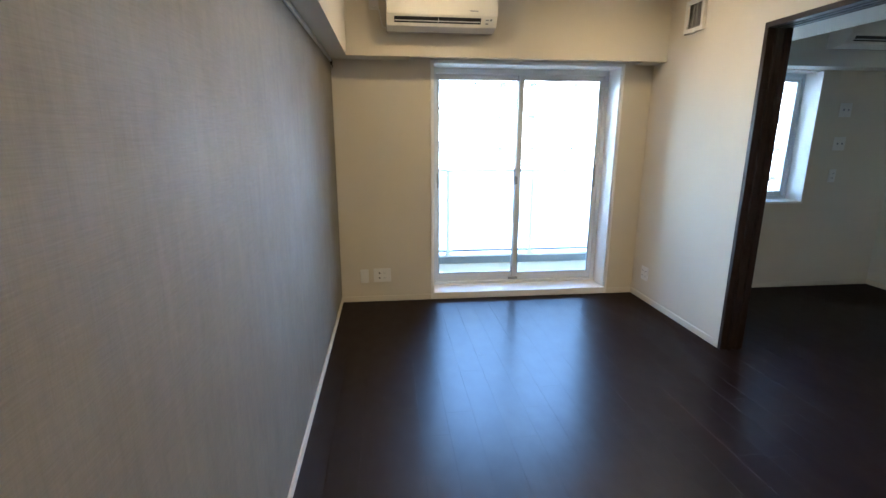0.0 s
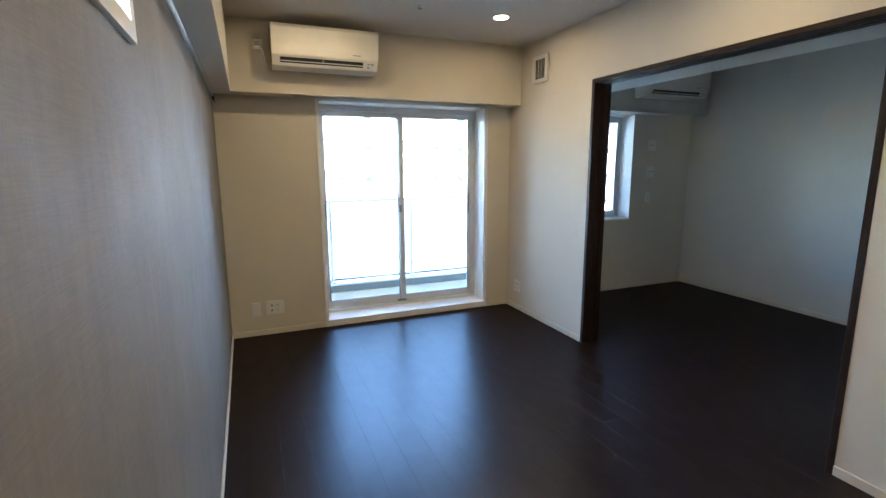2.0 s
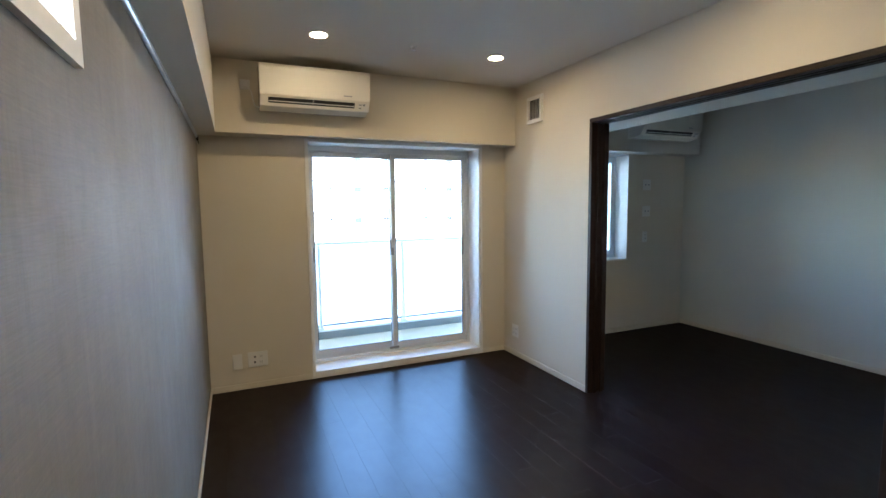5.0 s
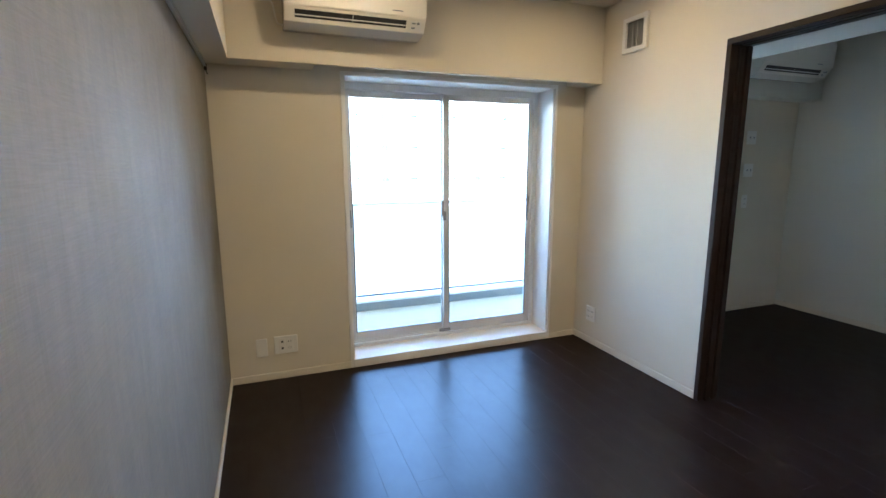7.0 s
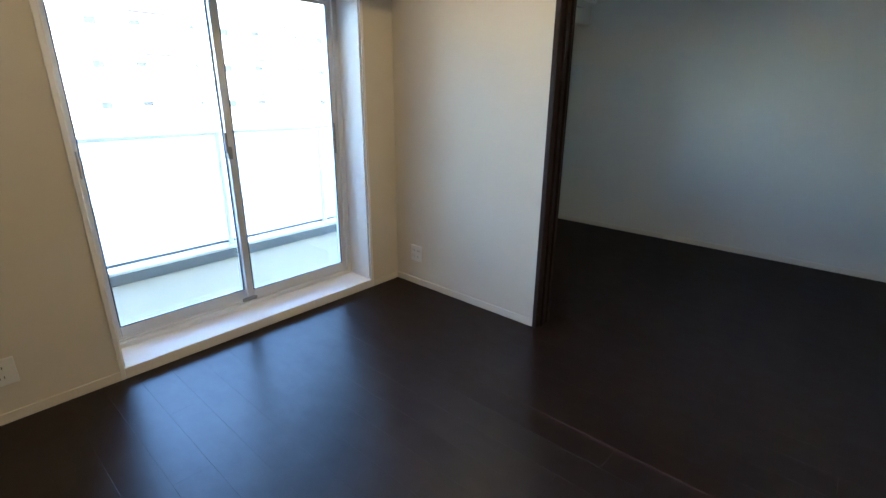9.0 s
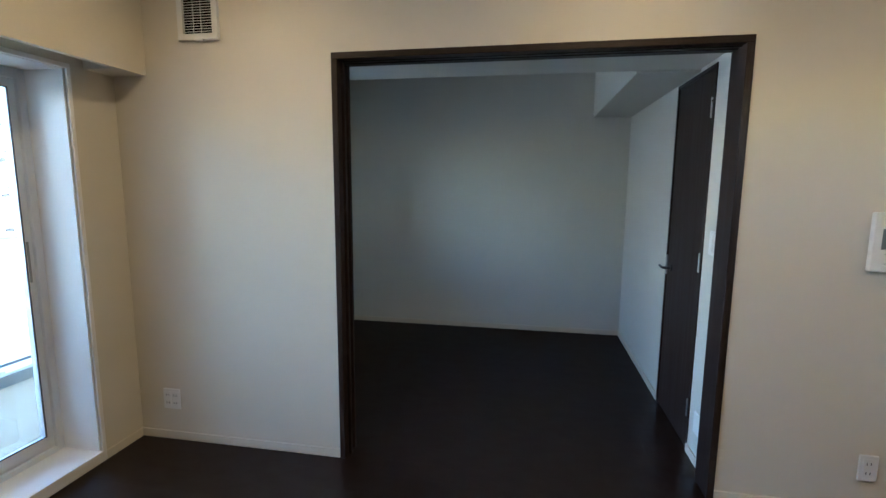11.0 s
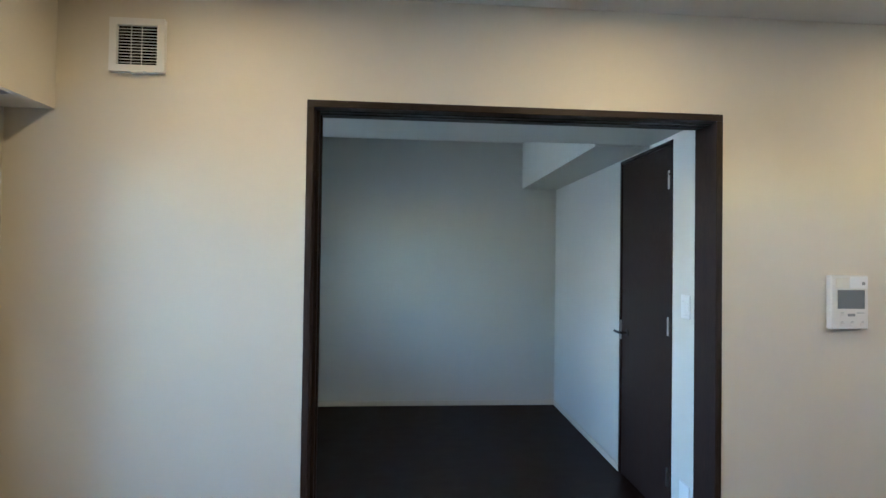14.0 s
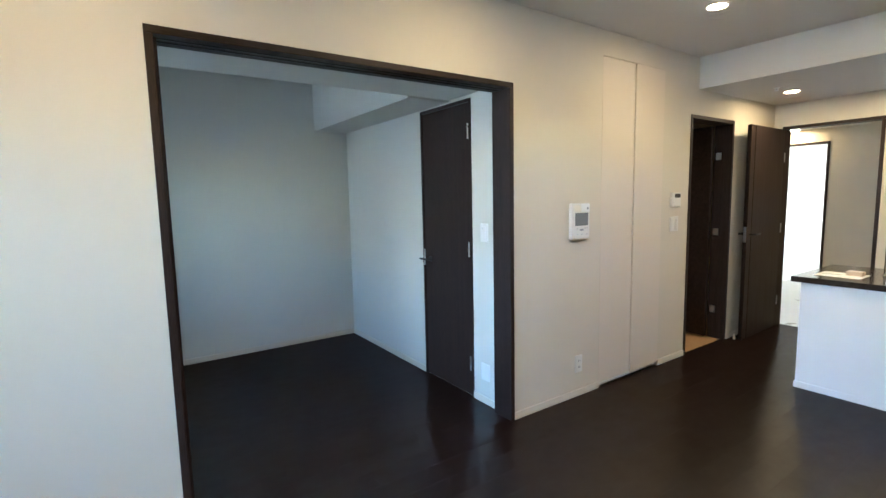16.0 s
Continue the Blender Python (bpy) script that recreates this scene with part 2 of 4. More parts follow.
def sweep(bm, pts, r, n=10):
    """A round tube through points, with mitred bends."""
    pts = [Vector(p) for p in pts]
    rings = []
    ref = Vector((0.31, 0.17, 0.93))
    for i, p in enumerate(pts):
        d = ((pts[min(i + 1, len(pts) - 1)] - p).normalized() + (p - pts[max(i - 1, 0)]).normalized()).normalized()
        u = d.cross(ref).normalized()
        w = d.cross(u)
        rings.append([bm.verts.new(p + r * (math.cos(2 * math.pi * k / n) * u + math.sin(2 * math.pi * k / n) * w)) for k in range(n)])
    for a, b in zip(rings, rings[1:]):
        for k in range(n):
            bm.faces.new((a[k], a[(k + 1) % n], b[(k + 1) % n], b[k]))
    bm.faces.new(rings[0][::-1])
    bm.faces.new(rings[-1])
    return bm


def prism(bm, profile, x0, x1):
    """A profile of (y, z) drawn out along x."""
    a = [bm.verts.new((x0, y, z)) for y, z in profile]
    b = [bm.verts.new((x1, y, z)) for y, z in profile]
    n = len(profile)
    for k in range(n):
        bm.faces.new((a[k], a[(k + 1) % n], b[(k + 1) % n], b[k]))
    bm.faces.new(a[::-1])
    bm.faces.new(b)
    return bm


def mesh_of(name, bm, material, at=(0, 0, 0)):
    bmesh.ops.translate(bm, verts=bm.verts, vec=-Vector(at))
    bmesh.ops.recalc_face_normals(bm, faces=bm.faces)
    me = bpy.data.meshes.new(name)
    bm.to_mesh(me)
    bm.free()
    me.materials.append(material)
    return me


def thing(name, at, label, category, group="", kind=""):
    ob = new(name)
    ob.location = at
    ob.empty_display_size = 0.05
    return tagged(ob, label, category, group, kind)


def part(name, bm, material, parent, label=""):
    """Links a bmesh, drawn in world places, as one mesh under a thing or a part."""
    top = parent
    while top.parent:
        top = top.parent
    ob = new(name, mesh_of(name, bm, material, top.location))
    ob.parent = parent
    if label:
        ob["label"] = label
    return ob


def solid(name, bm, material, label="", category="", group="", kind="", at=(0, 0, 0)):
    """A thing that is one mesh."""
    ob = new(name, mesh_of(name, bm, material, at))
    ob.location = at
    return tagged(ob, label, category, group, kind)


def structure(name, bm, material, label, category):
    return solid(name, bm, material, label, category, kind="structure")


# ---- the flat: main sizes ----
W = -2.628     # west wall, grey wallpaper
S = -6.58      # south wall behind the kitchen
E2 = 2.438     # bedroom's east wall
H = 2.492      # ceiling
HK = 2.239     # kitchen's lower ceiling
KY = -5.10     # where the kitchen's lower ceiling begins
HH = 2.20      # hall's ceiling
T = 0.145      # partition between living room and bedroom
BS = -3.032    # bedroom's south wall
BN, BZ, BW = -0.196, 1.976, 0.133      # boxed beams: face of the north one, underside, width of the west one
OY0, OY1, OZ = -3.02, -1.198, 2.05     # wide opening, outside its casing
WX0, WX1, WZ0, WZ1 = -1.838, -0.268, 0.06, 1.965   # balcony window's reveal
BX0, BX1, BZ0, BZ1 = 0.42, 1.58, 0.805, 1.967    # bedroom window's reveal
NT = 0.34      # north wall's thickness
HY0, HY1, HZ0, HZ1 = -3.95, -3.018, 1.703, 1.935   # high window in the west wall
D1Y0, D1Y1, DZ = -5.735, -4.99, 2.03            # washroom door
CY0, CY1, CZ0, CZ1 = -4.596, -3.845, 0.03, 2.327  # closet
D2X0, D2X1, D2Z = -0.848, -0.075, 2.02           # hall door
BDX0, BDX1, BDZ = 0.411, 1.034, 2.043            # bedroom door

# walls
structure("wall_north", boxes(
    (W - 0.15, 0, -0.3, WX0, NT, H + 0.1), (WX0, 0, WZ1, WX1, NT, H + 0.1), (WX0, 0, -0.3, WX1, NT, 0.0), (WX1, 0, -0.3, BX0, NT, H + 0.1),
    (BX0, 0, BZ1, BX1, NT, H + 0.1), (BX0, 0, -0.3, BX1, NT, BZ0), (BX1, 0, -0.3, E2 + 0.15, NT, H + 0.1)),
    M_WALL, "cream wallpapered wall with the balcony window in it", "wall")
structure("wall_west", boxes(
    (W - 0.24, HY1, -0.3, W, -0.002, H + 0.1), (W - 0.24, HY0, -0.3, W, HY1, HZ0), (W - 0.24, HY0, HZ1, W, HY1, H + 0.1), (W - 0.24, S - 0.12, -0.3, W, HY0, H + 0.1)),
    M_LINEN, "accent wall in grey woven linen wallpaper", "wall")
structure("wall_east", boxes(
    (0, OY1, -0.3, T, -0.001, H + 0.1), (0, OY0, OZ, T, OY1, H + 0.1), (0, CY1, -0.3, T, OY0, H + 0.1), (0, CY0, CZ1, T, CY1, H + 0.1), (0, CY0, -0.3, T, CY1, 0.0),
    (0, D1Y1, -0.3, T, CY0, H + 0.1), (0, D1Y0, DZ, T, D1Y1, H + 0.1), (0, S, -0.3, T, D1Y0, H + 0.1), (0, OY0, -0.3, T, OY1, -0.02), (0, D1Y0, -0.3, T, D1Y1, -0.02)),
    M_WALL, "cream wallpapered partition with a wide dark-framed opening", "wall")
structure("wall_bedroom_south", boxes(
    (T, BS - 0.12, -0.3, BDX0, BS, H + 0.1), (BDX0, BS - 0.12, BDZ, BDX1, BS, H + 0.1), (BDX1, BS - 0.12, -0.3, E2 + 0.15, BS, H + 0.1)),
    M_BEDWALL, "bedroom wall with a dark door, its paper tinted for cool daylight", "wall")
structure("wall_bedroom_east", boxes((E2, BS, -0.3, E2 + 0.15, -0.001, H + 0.1)), M_BEDWALL, "plain bedroom wall, its paper tinted for cool daylight", "wall")
NX0 = -0.935
structure("wall_south", boxes(
    (D2X1, S - 0.12, -0.3, T, S, H), (D2X0, S - 0.12, D2Z, D2X1, S, H), (NX0, S - 0.12, -0.3, D2X0, S, H), (-2.2, S - 0.12, 1.965, NX0, S, H), (W, S - 0.12, -0.3, -2.2, S, H),
    (NX0, S - 0.75, -0.3, NX0 + 0.06, S - 0.12, H), (-2.26, S - 0.75, -0.3, -2.2, S - 0.12, H), (-2.26, S - 0.81, -0.3, NX0 + 0.06, S - 0.75, H)),
    M_WALL, "cream wall behind the kitchen with a doorway and a recess", "wall")
# beams
structure("beam_north", boxes((W + BW, BN, BZ, -2.03, -0.001, H), (-0.17, BN, BZ, -0.001, -0.001, H), (-2.03, BN, BZ, -0.17, BN + 0.03, H), (-2.03, BN + 0.03, 2.14, -0.17, -0.001, H)), M_WALL, "cream boxed beam with a curtain recess over the balcony window", "beam")
structure("beam_west", boxes((W + 0.001, S, BZ, W + BW, -0.001, H)), M_WALL, "cream boxed beam along the grey wall", "beam")
structure("beam_bedroom_north", boxes((T + 0.001, -0.192, 1.969, E2 - 0.001, -0.001, H)), M_BEDWALL, "boxed beam over the bedroom window, tinted for cool daylight", "beam")
structure("beam_bedroom_west", boxes((T + 0.001, BS + 0.001, 2.065, 0.655, -0.193, H)), M_BEDWALL, "lowered soffit beside the opening, tinted for cool daylight", "beam")
structure("beam_bedroom_south", boxes((0.656, BS + 0.001, 2.052, E2 - 0.001, -2.702, H)), M_BEDWALL, "boxed beam over the bedroom door, tinted for cool daylight", "beam")
# ceilings
structure("ceiling", boxes((W, KY, H, 0, 0, H + 0.1)), M_CEIL, "off-white papered ceiling with recessed lights", "ceiling")
structure("ceiling_bedroom", boxes((T, BS, H + 0.001, E2, 0, H + 0.1)), M_CEIL, "white papered bedroom ceiling", "ceiling")
structure("ceiling_kitchen", boxes((W + BW, S, HK, -0.001, KY, H + 0.1)), M_CEIL, "lowered off-white kitchen ceiling with a front face", "ceiling")
structure("ceiling_hall", boxes((-0.95, -11.2, HH, 1.7, S - 0.12, H)), M_CEIL, "white hall ceiling", "ceiling")
structure("roof_slab", boxes((W - 0.4, -11.4, H + 0.1, E2 + 0.4, 0.3, H + 0.3)), M_CONC, "plain concrete slab over the flat", "slab")

# hall and the room behind it
FD = -8.9
structure("wall_hall", boxes(
    (-0.93, FD, -0.3, -0.87, S - 0.12, HH), (1.05, FD, -0.3, 1.15, S - 0.12, HH), (-0.95, FD - 0.1, -0.3, 0.22, FD, HH), (0.22, FD - 0.1, 2.025, 0.86, FD, HH), (0.86, FD - 0.1, -0.3, 1.15, FD, HH)),
    M_WALL, "cream hall wall with a dark-cased doorway", "wall")
structure("wall_far_room", boxes(
    (0.86, -11.1, -0.3, 0.98, FD - 0.1, HH), (-0.95, -11.1, 2.0, -0.85, FD - 0.1, HH), (-0.95, -11.1, -0.3, -0.85, FD - 0.1, 0.5), (-0.95, -11.2, -0.3, 0.98, -11.1, HH)),
    M_WALL, "white wall of the bright far room", "wall")
structure("floor_hall", boxes((-0.95, -11.2, -0.3, 1.7, S - 0.16, -0.004)), M_HALL, "pale grey hall floor", "floor")
structure("floor_washroom", boxes((T, -6.4, -0.3, 1.7, -3.17, -0.004), (0.002, D1Y0 + 0.02, -0.015, T, D1Y1 - 0.02, -0.003)), M_OAK, "pale wood washroom floor", "floor")
structure("wall_washroom", boxes((1.6, -6.4, -0.1, 1.7, -3.17, H), (T, -6.55, -0.1, 1.7, -6.4, H), (T, -3.28, -0.1, 1.7, -3.16, H), (T, -4.66, 0, 1.6, -4.61, H)), M_WALL, "plain washroom wall", "wall")
structure("ceiling_washroom", boxes((T, -6.4, H, 1.7, -3.16, H + 0.09)), M_CEIL, "plain washroom ceiling", "ceiling")


# ---- baseboards ----
def baseboard(*row):
    structure("baseboard", boxes(row, bevel=0.002), M_BASE if row[0] < T else M_WALL, "thin cream baseboard along the wall", "baseboard")


BH, BT = 0.048, 0.009
for row in (
        (W, S, 0, W + BT, -0.001, BH), (W + BT, -BT, 0, WX0 - 0.022, 0, BH), (WX1 + 0.022, -BT, 0, -BT, 0, BH), (-BT, OY1 + 0.001, 0, 0, 0, BH),
        (-BT, CY1, 0, 0, OY0 - 0.001, BH), (-BT, D1Y1 + 0.001, 0, 0, CY0, BH), (-BT, S, 0, 0, D1Y0 - 0.001, BH),
        (T, BS + BT, 0, T + BT, OY0 + 0.001, BH), (T, OY1, 0, T + BT, -0.001, BH), (T + BT, -BT, 0, E2 - BT, -0.001, BH), (E2 - BT, BS + 0.001, 0, E2, -0.001, BH),
        (BDX1 + 0.001, BS, 0, E2 - BT, BS + BT, BH), (T, BS, 0, BDX0 - 0.001, BS + BT, BH), (0.851, -11.0, 0, 0.86, FD - 0.11, 0.06), (D2X0 - 0.001, S, 0, NX0, S + BT, BH)):
    baseboard(*row)


# ---- wide opening: dark casing ----
def casing():
    t = thing("door_frame", (0, (OY0 + OY1) / 2, 0), "dark stained wooden casing of the wide opening between the rooms", "door frame", kind="structure")
    p, q, w = -0.008, T + 0.008, 0.03
    part("jamb", boxes((p, OY1 - w, 0, q, OY1, OZ - w), bevel=0.002), M_DARK, t)
    part("jamb", boxes((p, OY0, 0, q, OY0 + w, OZ - w), bevel=0.002), M_DARK, t)
    part("head", boxes((p, OY0, OZ - w, q, OY1, OZ), bevel=0.002), M_DARKH, t)
    part("track", boxes((0.045, OY0 + w, OZ - w - 0.004, 0.057, OY1 - w, OZ - w + 0.001), (0.088, OY0 + w, OZ - w - 0.004, 0.1, OY1 - w, OZ - w + 0.001)), M_BLACK, t, "black sliding track")
    part("stop_strip", boxes((0.04, OY1 - w - 0.014, 0, 0.06, OY1 - w, OZ - w), (0.098, OY1 - w - 0.014, 0, 0.118, OY1 - w, OZ - w)), M_DARK, t)


casing()


# ---- balcony window ----
def window_balcony():
    t = thing("window_1", ((WX0 + WX1) / 2, 0, 0), "silver aluminium two-leaf sliding balcony window with cream casing", "window", kind="structure")
    c = 0.022
    part("casing", boxes((WX0 - c, -0.01, 0, WX0, 0.005, WZ1 - 0.005), (WX1, -0.01, 0, WX1 + c, 0.005, WZ1 - 0.005), (WX0 - c, -0.01, WZ1 - 0.005, WX1 + c, 0.005, WZ1 + 0.018), bevel=0.002), M_TRIM, t, "cream wooden casing")
    part("sill", boxes((WX0, -0.012, 0.001, WX1, 0.22, WZ0), bevel=0.003), M_TRIM, t, "cream wooden sill board")
    part("reveal", boxes((WX0, 0.005, WZ0, WX0 + 0.008, 0.22, WZ1), (WX1 - 0.008, 0.005, WZ0, WX1, 0.22, WZ1), (WX0 + 0.008, 0.005, WZ1 - 0.008, WX1 - 0.008, 0.22, WZ1)), M_TRIM, t)
    a0, a1, y0, y1, w = WX0 + 0.008, WX1 - 0.008, 0.215, 0.32, 0.035
    fr = part("frame", boxes((a0, y0, 0.04, a0 + w, y1, WZ1 - 0.008), (a1 - w, y0, 0.04, a1, y1, WZ1 - 0.008), (a0 + w, y0, WZ1 - 0.055, a1 - w, y1, WZ1 - 0.008), (a0 + w, y0, 0.03, a1 - w, y1, 0.085), bevel=0.002), M_ALU, t, "silver aluminium outer frame")
    part("track", boxes((a0 + w, 0.236, 0.085, a1 - w, 0.24, 0.094), (a0 + w, 0.268, 0.085, a1 - w, 0.272, 0.094)), M_ALU, fr)
    xm = -1.05
    for name, u0, u1, v0, v1 in (("sash", a0 + w - 0.01, xm + 0.02, 0.276, 0.306), ("sash", xm - 0.022, a1 - w + 0.01, 0.236, 0.266)):
        s, zb, zt = 0.042, 0.088, WZ1 - 0.05
        sash = part(name, boxes((u0, v0, zb, u0 + s, v1, zt), (u1 - s, v0, zb, u1, v1, zt), (u0 + s, v0, zt - 0.045, u1 - s, v1, zt), (u0 + s, v0, zb, u1 - s, v1, zb + 0.062), bevel=0.003), M_ALU, t, "silver aluminium sliding leaf")
        vm = (v0 + v1) / 2
        pane = part("pane", boxes((u0 + s - 0.004, vm - 0.003, zb + 0.06, u1 - s + 0.004, vm + 0.003, zt - 0.043)), M_GLASS, sash, "clear glass pane")
        pane.visible_shadow = False
        part("gasket", boxes((u0 + s, v0 - 0.001, zb + 0.062, u0 + s + 0.005, v0 + 0.004, zt - 0.045), (u1 - s - 0.005, v0 - 0.001, zb + 0.062, u1 - s, v0 + 0.004, zt - 0.045), (u0 + s + 0.005, v0 - 0.001, zb + 0.062, u1 - s - 0.005, v0 + 0.004, zb + 0.067), (u0 + s + 0.005, v0 - 0.001, zt - 0.05, u1 - s - 0.005, v0 + 0.004, zt - 0.045)), M_BEAD, sash)
    lock = part("lock", boxes((xm - 0.03, 0.220, 0.98, xm - 0.006, 0.236, 1.05), bevel=0.004, seg=2), M_GREY, t, "grey crescent lock")
    part("lock_lever", boxes((xm - 0.045, 0.210, 1.015, xm - 0.030, 0.226, 1.13), bevel=0.004, seg=2), M_GREY, lock)
    part("pull", boxes((a1 - w - 0.028, 0.233, 0.95, a1 - w - 0.016, 0.238, 1.15), bevel=0.002), M_GREY, t, "grey recessed pull")
    part("pull", boxes((a0 + w + 0.014, 0.273, 0.95, a0 + w + 0.024, 0.278, 1.08), bevel=0.002), M_GREY, t, "grey recessed pull")
    part("stopper", boxes((xm - 0.062, 0.218, 0.092, xm + 0.028, 0.237, 0.112), bevel=0.004, seg=2), M_GREY, t, "grey stopper on the bottom rail")


window_balcony()


def window_bedroom():
    t = thing("window_2", ((BX0 + BX1) / 2, 0, BZ0), "silver aluminium sliding bedroom window in a deep white reveal", "window", kind="structure")
    part("reveal", boxes((BX0, -0.004, BZ0, BX0 + 0.008, 0.18, BZ1), (BX1 - 0.008, -0.004, BZ0, BX1, 0.18, BZ1), (BX0, -0.004, BZ1 - 0.008, BX1, 0.18, BZ1)), M_TRIM, t)
    part("sill", boxes((BX0 - 0.006, -0.012, BZ0, BX1 + 0.006, 0.18, BZ0 + 0.02), bevel=0.003), M_TRIM, t, "cream sill board")
    y0, y1, w = 0.18, 0.27, 0.03
    part("frame", boxes((BX0, y0, BZ0, BX0 + w, y1, BZ1), (BX1 - w, y0, BZ0, BX1, y1, BZ1), (BX0 + w, y0, BZ1 - 0.045, BX1 - w, y1, BZ1), (BX0 + w, y0, BZ0, BX1 - w, y1, BZ0 + 0.05), bevel=0.002), M_ALU, t, "silver aluminium frame")
    xm = (BX0 + BX1) / 2
    for u0, u1, v0 in ((BX0 + w - 0.008, xm + 0.02, 0.23), (xm - 0.02, BX1 - w + 0.008, 0.195)):
        zb, zt, s = BZ0 + 0.045, BZ1 - 0.04, 0.038
        sash = part("sash", boxes((u0, v0, zb, u0 + s, v0 + 0.028, zt), (u1 - s, v0, zb, u1, v0 + 0.028, zt), (u0 + s, v0, zt - 0.04, u1 - s, v0 + 0.028, zt), (u0 + s, v0, zb, u1 - s, v0 + 0.028, zb + 0.05), bevel=0.002), M_ALU, t)
        pane = part("pane", boxes((u0 + s - 0.003, v0 + 0.011, zb + 0.047, u1 - s + 0.003, v0 + 0.017, zt - 0.037)), M_GLASS, sash, "clear glass pane")
        pane.visible_shadow = False


window_bedroom()


def window_high():
    t = thing("window_3", (W, (HY0 + HY1) / 2, HZ0), "narrow high white-framed window in the grey wall", "window", kind="structure")
    c, d = 0.03, 0.006
    part("casing", boxes((W - 0.004, HY0 - c, HZ0 - c, W + 0.012, HY1 + c, HZ0 + d), (W - 0.004, HY0 - c, HZ1 - d, W + 0.012, HY1 + c, HZ1 + c), (W - 0.004, HY0 - c, HZ0 + d, W + 0.012, HY0 + d, HZ1 - d), (W - 0.004, HY1 - d, HZ0 + d, W + 0.012, HY1 + c, HZ1 - d)), M_TRIM, t, "cream casing")
    part("reveal", boxes((W - 0.079, HY0 + 0.001, HZ0 + 0.001, W - 0.005, HY0 + d, HZ1 - 0.001), (W - 0.079, HY1 - d, HZ0 + 0.001, W - 0.005, HY1 - 0.001, HZ1 - 0.001), (W - 0.079, HY0 + d, HZ1 - d, W - 0.005, HY1 - d, HZ1 - 0.001), (W - 0.079, HY0 + d, HZ0 + 0.001, W - 0.005, HY1 - d, HZ0 + d)), M_TRIM, t, "white reveal lining")
    x0, x1, w = W - 0.128, W - 0.08, 0.034
    part("frame", boxes((x0, HY0 + 0.001, HZ0 + 0.001, x1, HY1 - 0.001, HZ0 + w), (x0, HY0 + 0.001, HZ1 - w, x1, HY1 - 0.001, HZ1 - 0.001), (x0, HY0 + 0.001, HZ0 + w, x1, HY0 + w, HZ1 - w), (x0, HY1 - w, HZ0 + w, x1, HY1 - 0.001, HZ1 - w)), M_ALU, t, "silver aluminium frame")
    pane = part("pane", boxes((W - 0.107, HY0 + w - 0.004, HZ0 + w - 0.004, W - 0.101, HY1 - w + 0.004, HZ1 - w + 0.004)), M_GLASS, t, "clear glass pane")
    pane.visible_shadow = False


window_high()


# ---- doors ----
def lever(t, x, y, z, sx, sy, material=M_BLACK):
    """A lever handle on a face whose outward normal is sy along y; the grip points to sx."""
    bm = rod(bmesh.new(), (x, y, z), (x, y + sy * 0.008, z), 0.024, 18)
    rod(bm, (x, y, z), (x, y + sy * 0.05, z), 0.009, 12)
    sweep(bm, [(x, y + sy * 0.045, z), (x + sx * 0.02, y + sy * 0.05, z), (x + sx * 0.085, y + sy * 0.046, z)], 0.008)
    return part("lever_handle", bm, material, t, "black lever handle")


def door_bedroom():
    t = thing("door_1", ((BDX0 + BDX1) / 2, BS, 0), "closed dark stained flush wooden door in a thin dark frame", "door", kind="structure")
    w = 0.022
    part("frame", boxes((BDX0, BS - 0.11, 0, BDX0 + w, BS + 0.006, BDZ), (BDX1 - w, BS - 0.11, 0, BDX1, BS + 0.006, BDZ), (BDX0 + w, BS - 0.11, BDZ - w, BDX1 - w, BS + 0.006, BDZ), bevel=0.0015), M_DARK, t)
    leaf = part("leaf", boxes((BDX0 + w + 0.003, BS - 0.036, 0.006, BDX1 - w - 0.003, BS, BDZ - w - 0.003), bevel=0.0015), M_DARK, t)
    for z in (1.832, 1.039, 0.235):
        h = rod(bmesh.new(), (0.447, BS + 0.004, z - 0.05), (0.447, BS + 0.004, z + 0.05), 0.005, 10)
        part("hinge", h, M_STEEL, t, "steel hinge")
    lever(leaf, 0.93, BS, 0.928, 1, 1)
    part("latch_plate", boxes((BDX1 - w - 0.004, BS - 0.004, 0.875, BDX1 - w + 0.006, BS + 0.0075, 1.0)), M_STEEL, t, "steel latch plate")


door_bedroom()


def door_washroom():
    t = thing("door_2", (0, (D1Y0 + D1Y1) / 2, 0), "open dark stained wooden washroom door with steel hinges", "door", kind="structure")
    w, p, q = 0.03, -0.006, T + 0.006
    part("frame", boxes((p, D1Y1 - w, 0, q, D1Y1, DZ - w), (p, D1Y0, 0, q, D1Y0 + w, DZ - w), (p, D1Y0, DZ - w, q, D1Y1, DZ), bevel=0.0015), M_DARK, t)
    yl = D1Y0 + w + 0.012
    part("leaf", boxes((0.152, yl, 0.012, 0.775, yl + 0.036, DZ - w - 0.004), bevel=0.0015), M_DARKH, t)
    for z in (1.72, 1.02, 0.28):
        bm = boxes((0.085, D1Y0 + w - 0.002, z - 0.032, 0.13, D1Y0 + w + 0.012, z + 0.032), bevel=0.002)
        part("hinge", bm, M_STEEL, t, "steel hinge")


door_washroom()


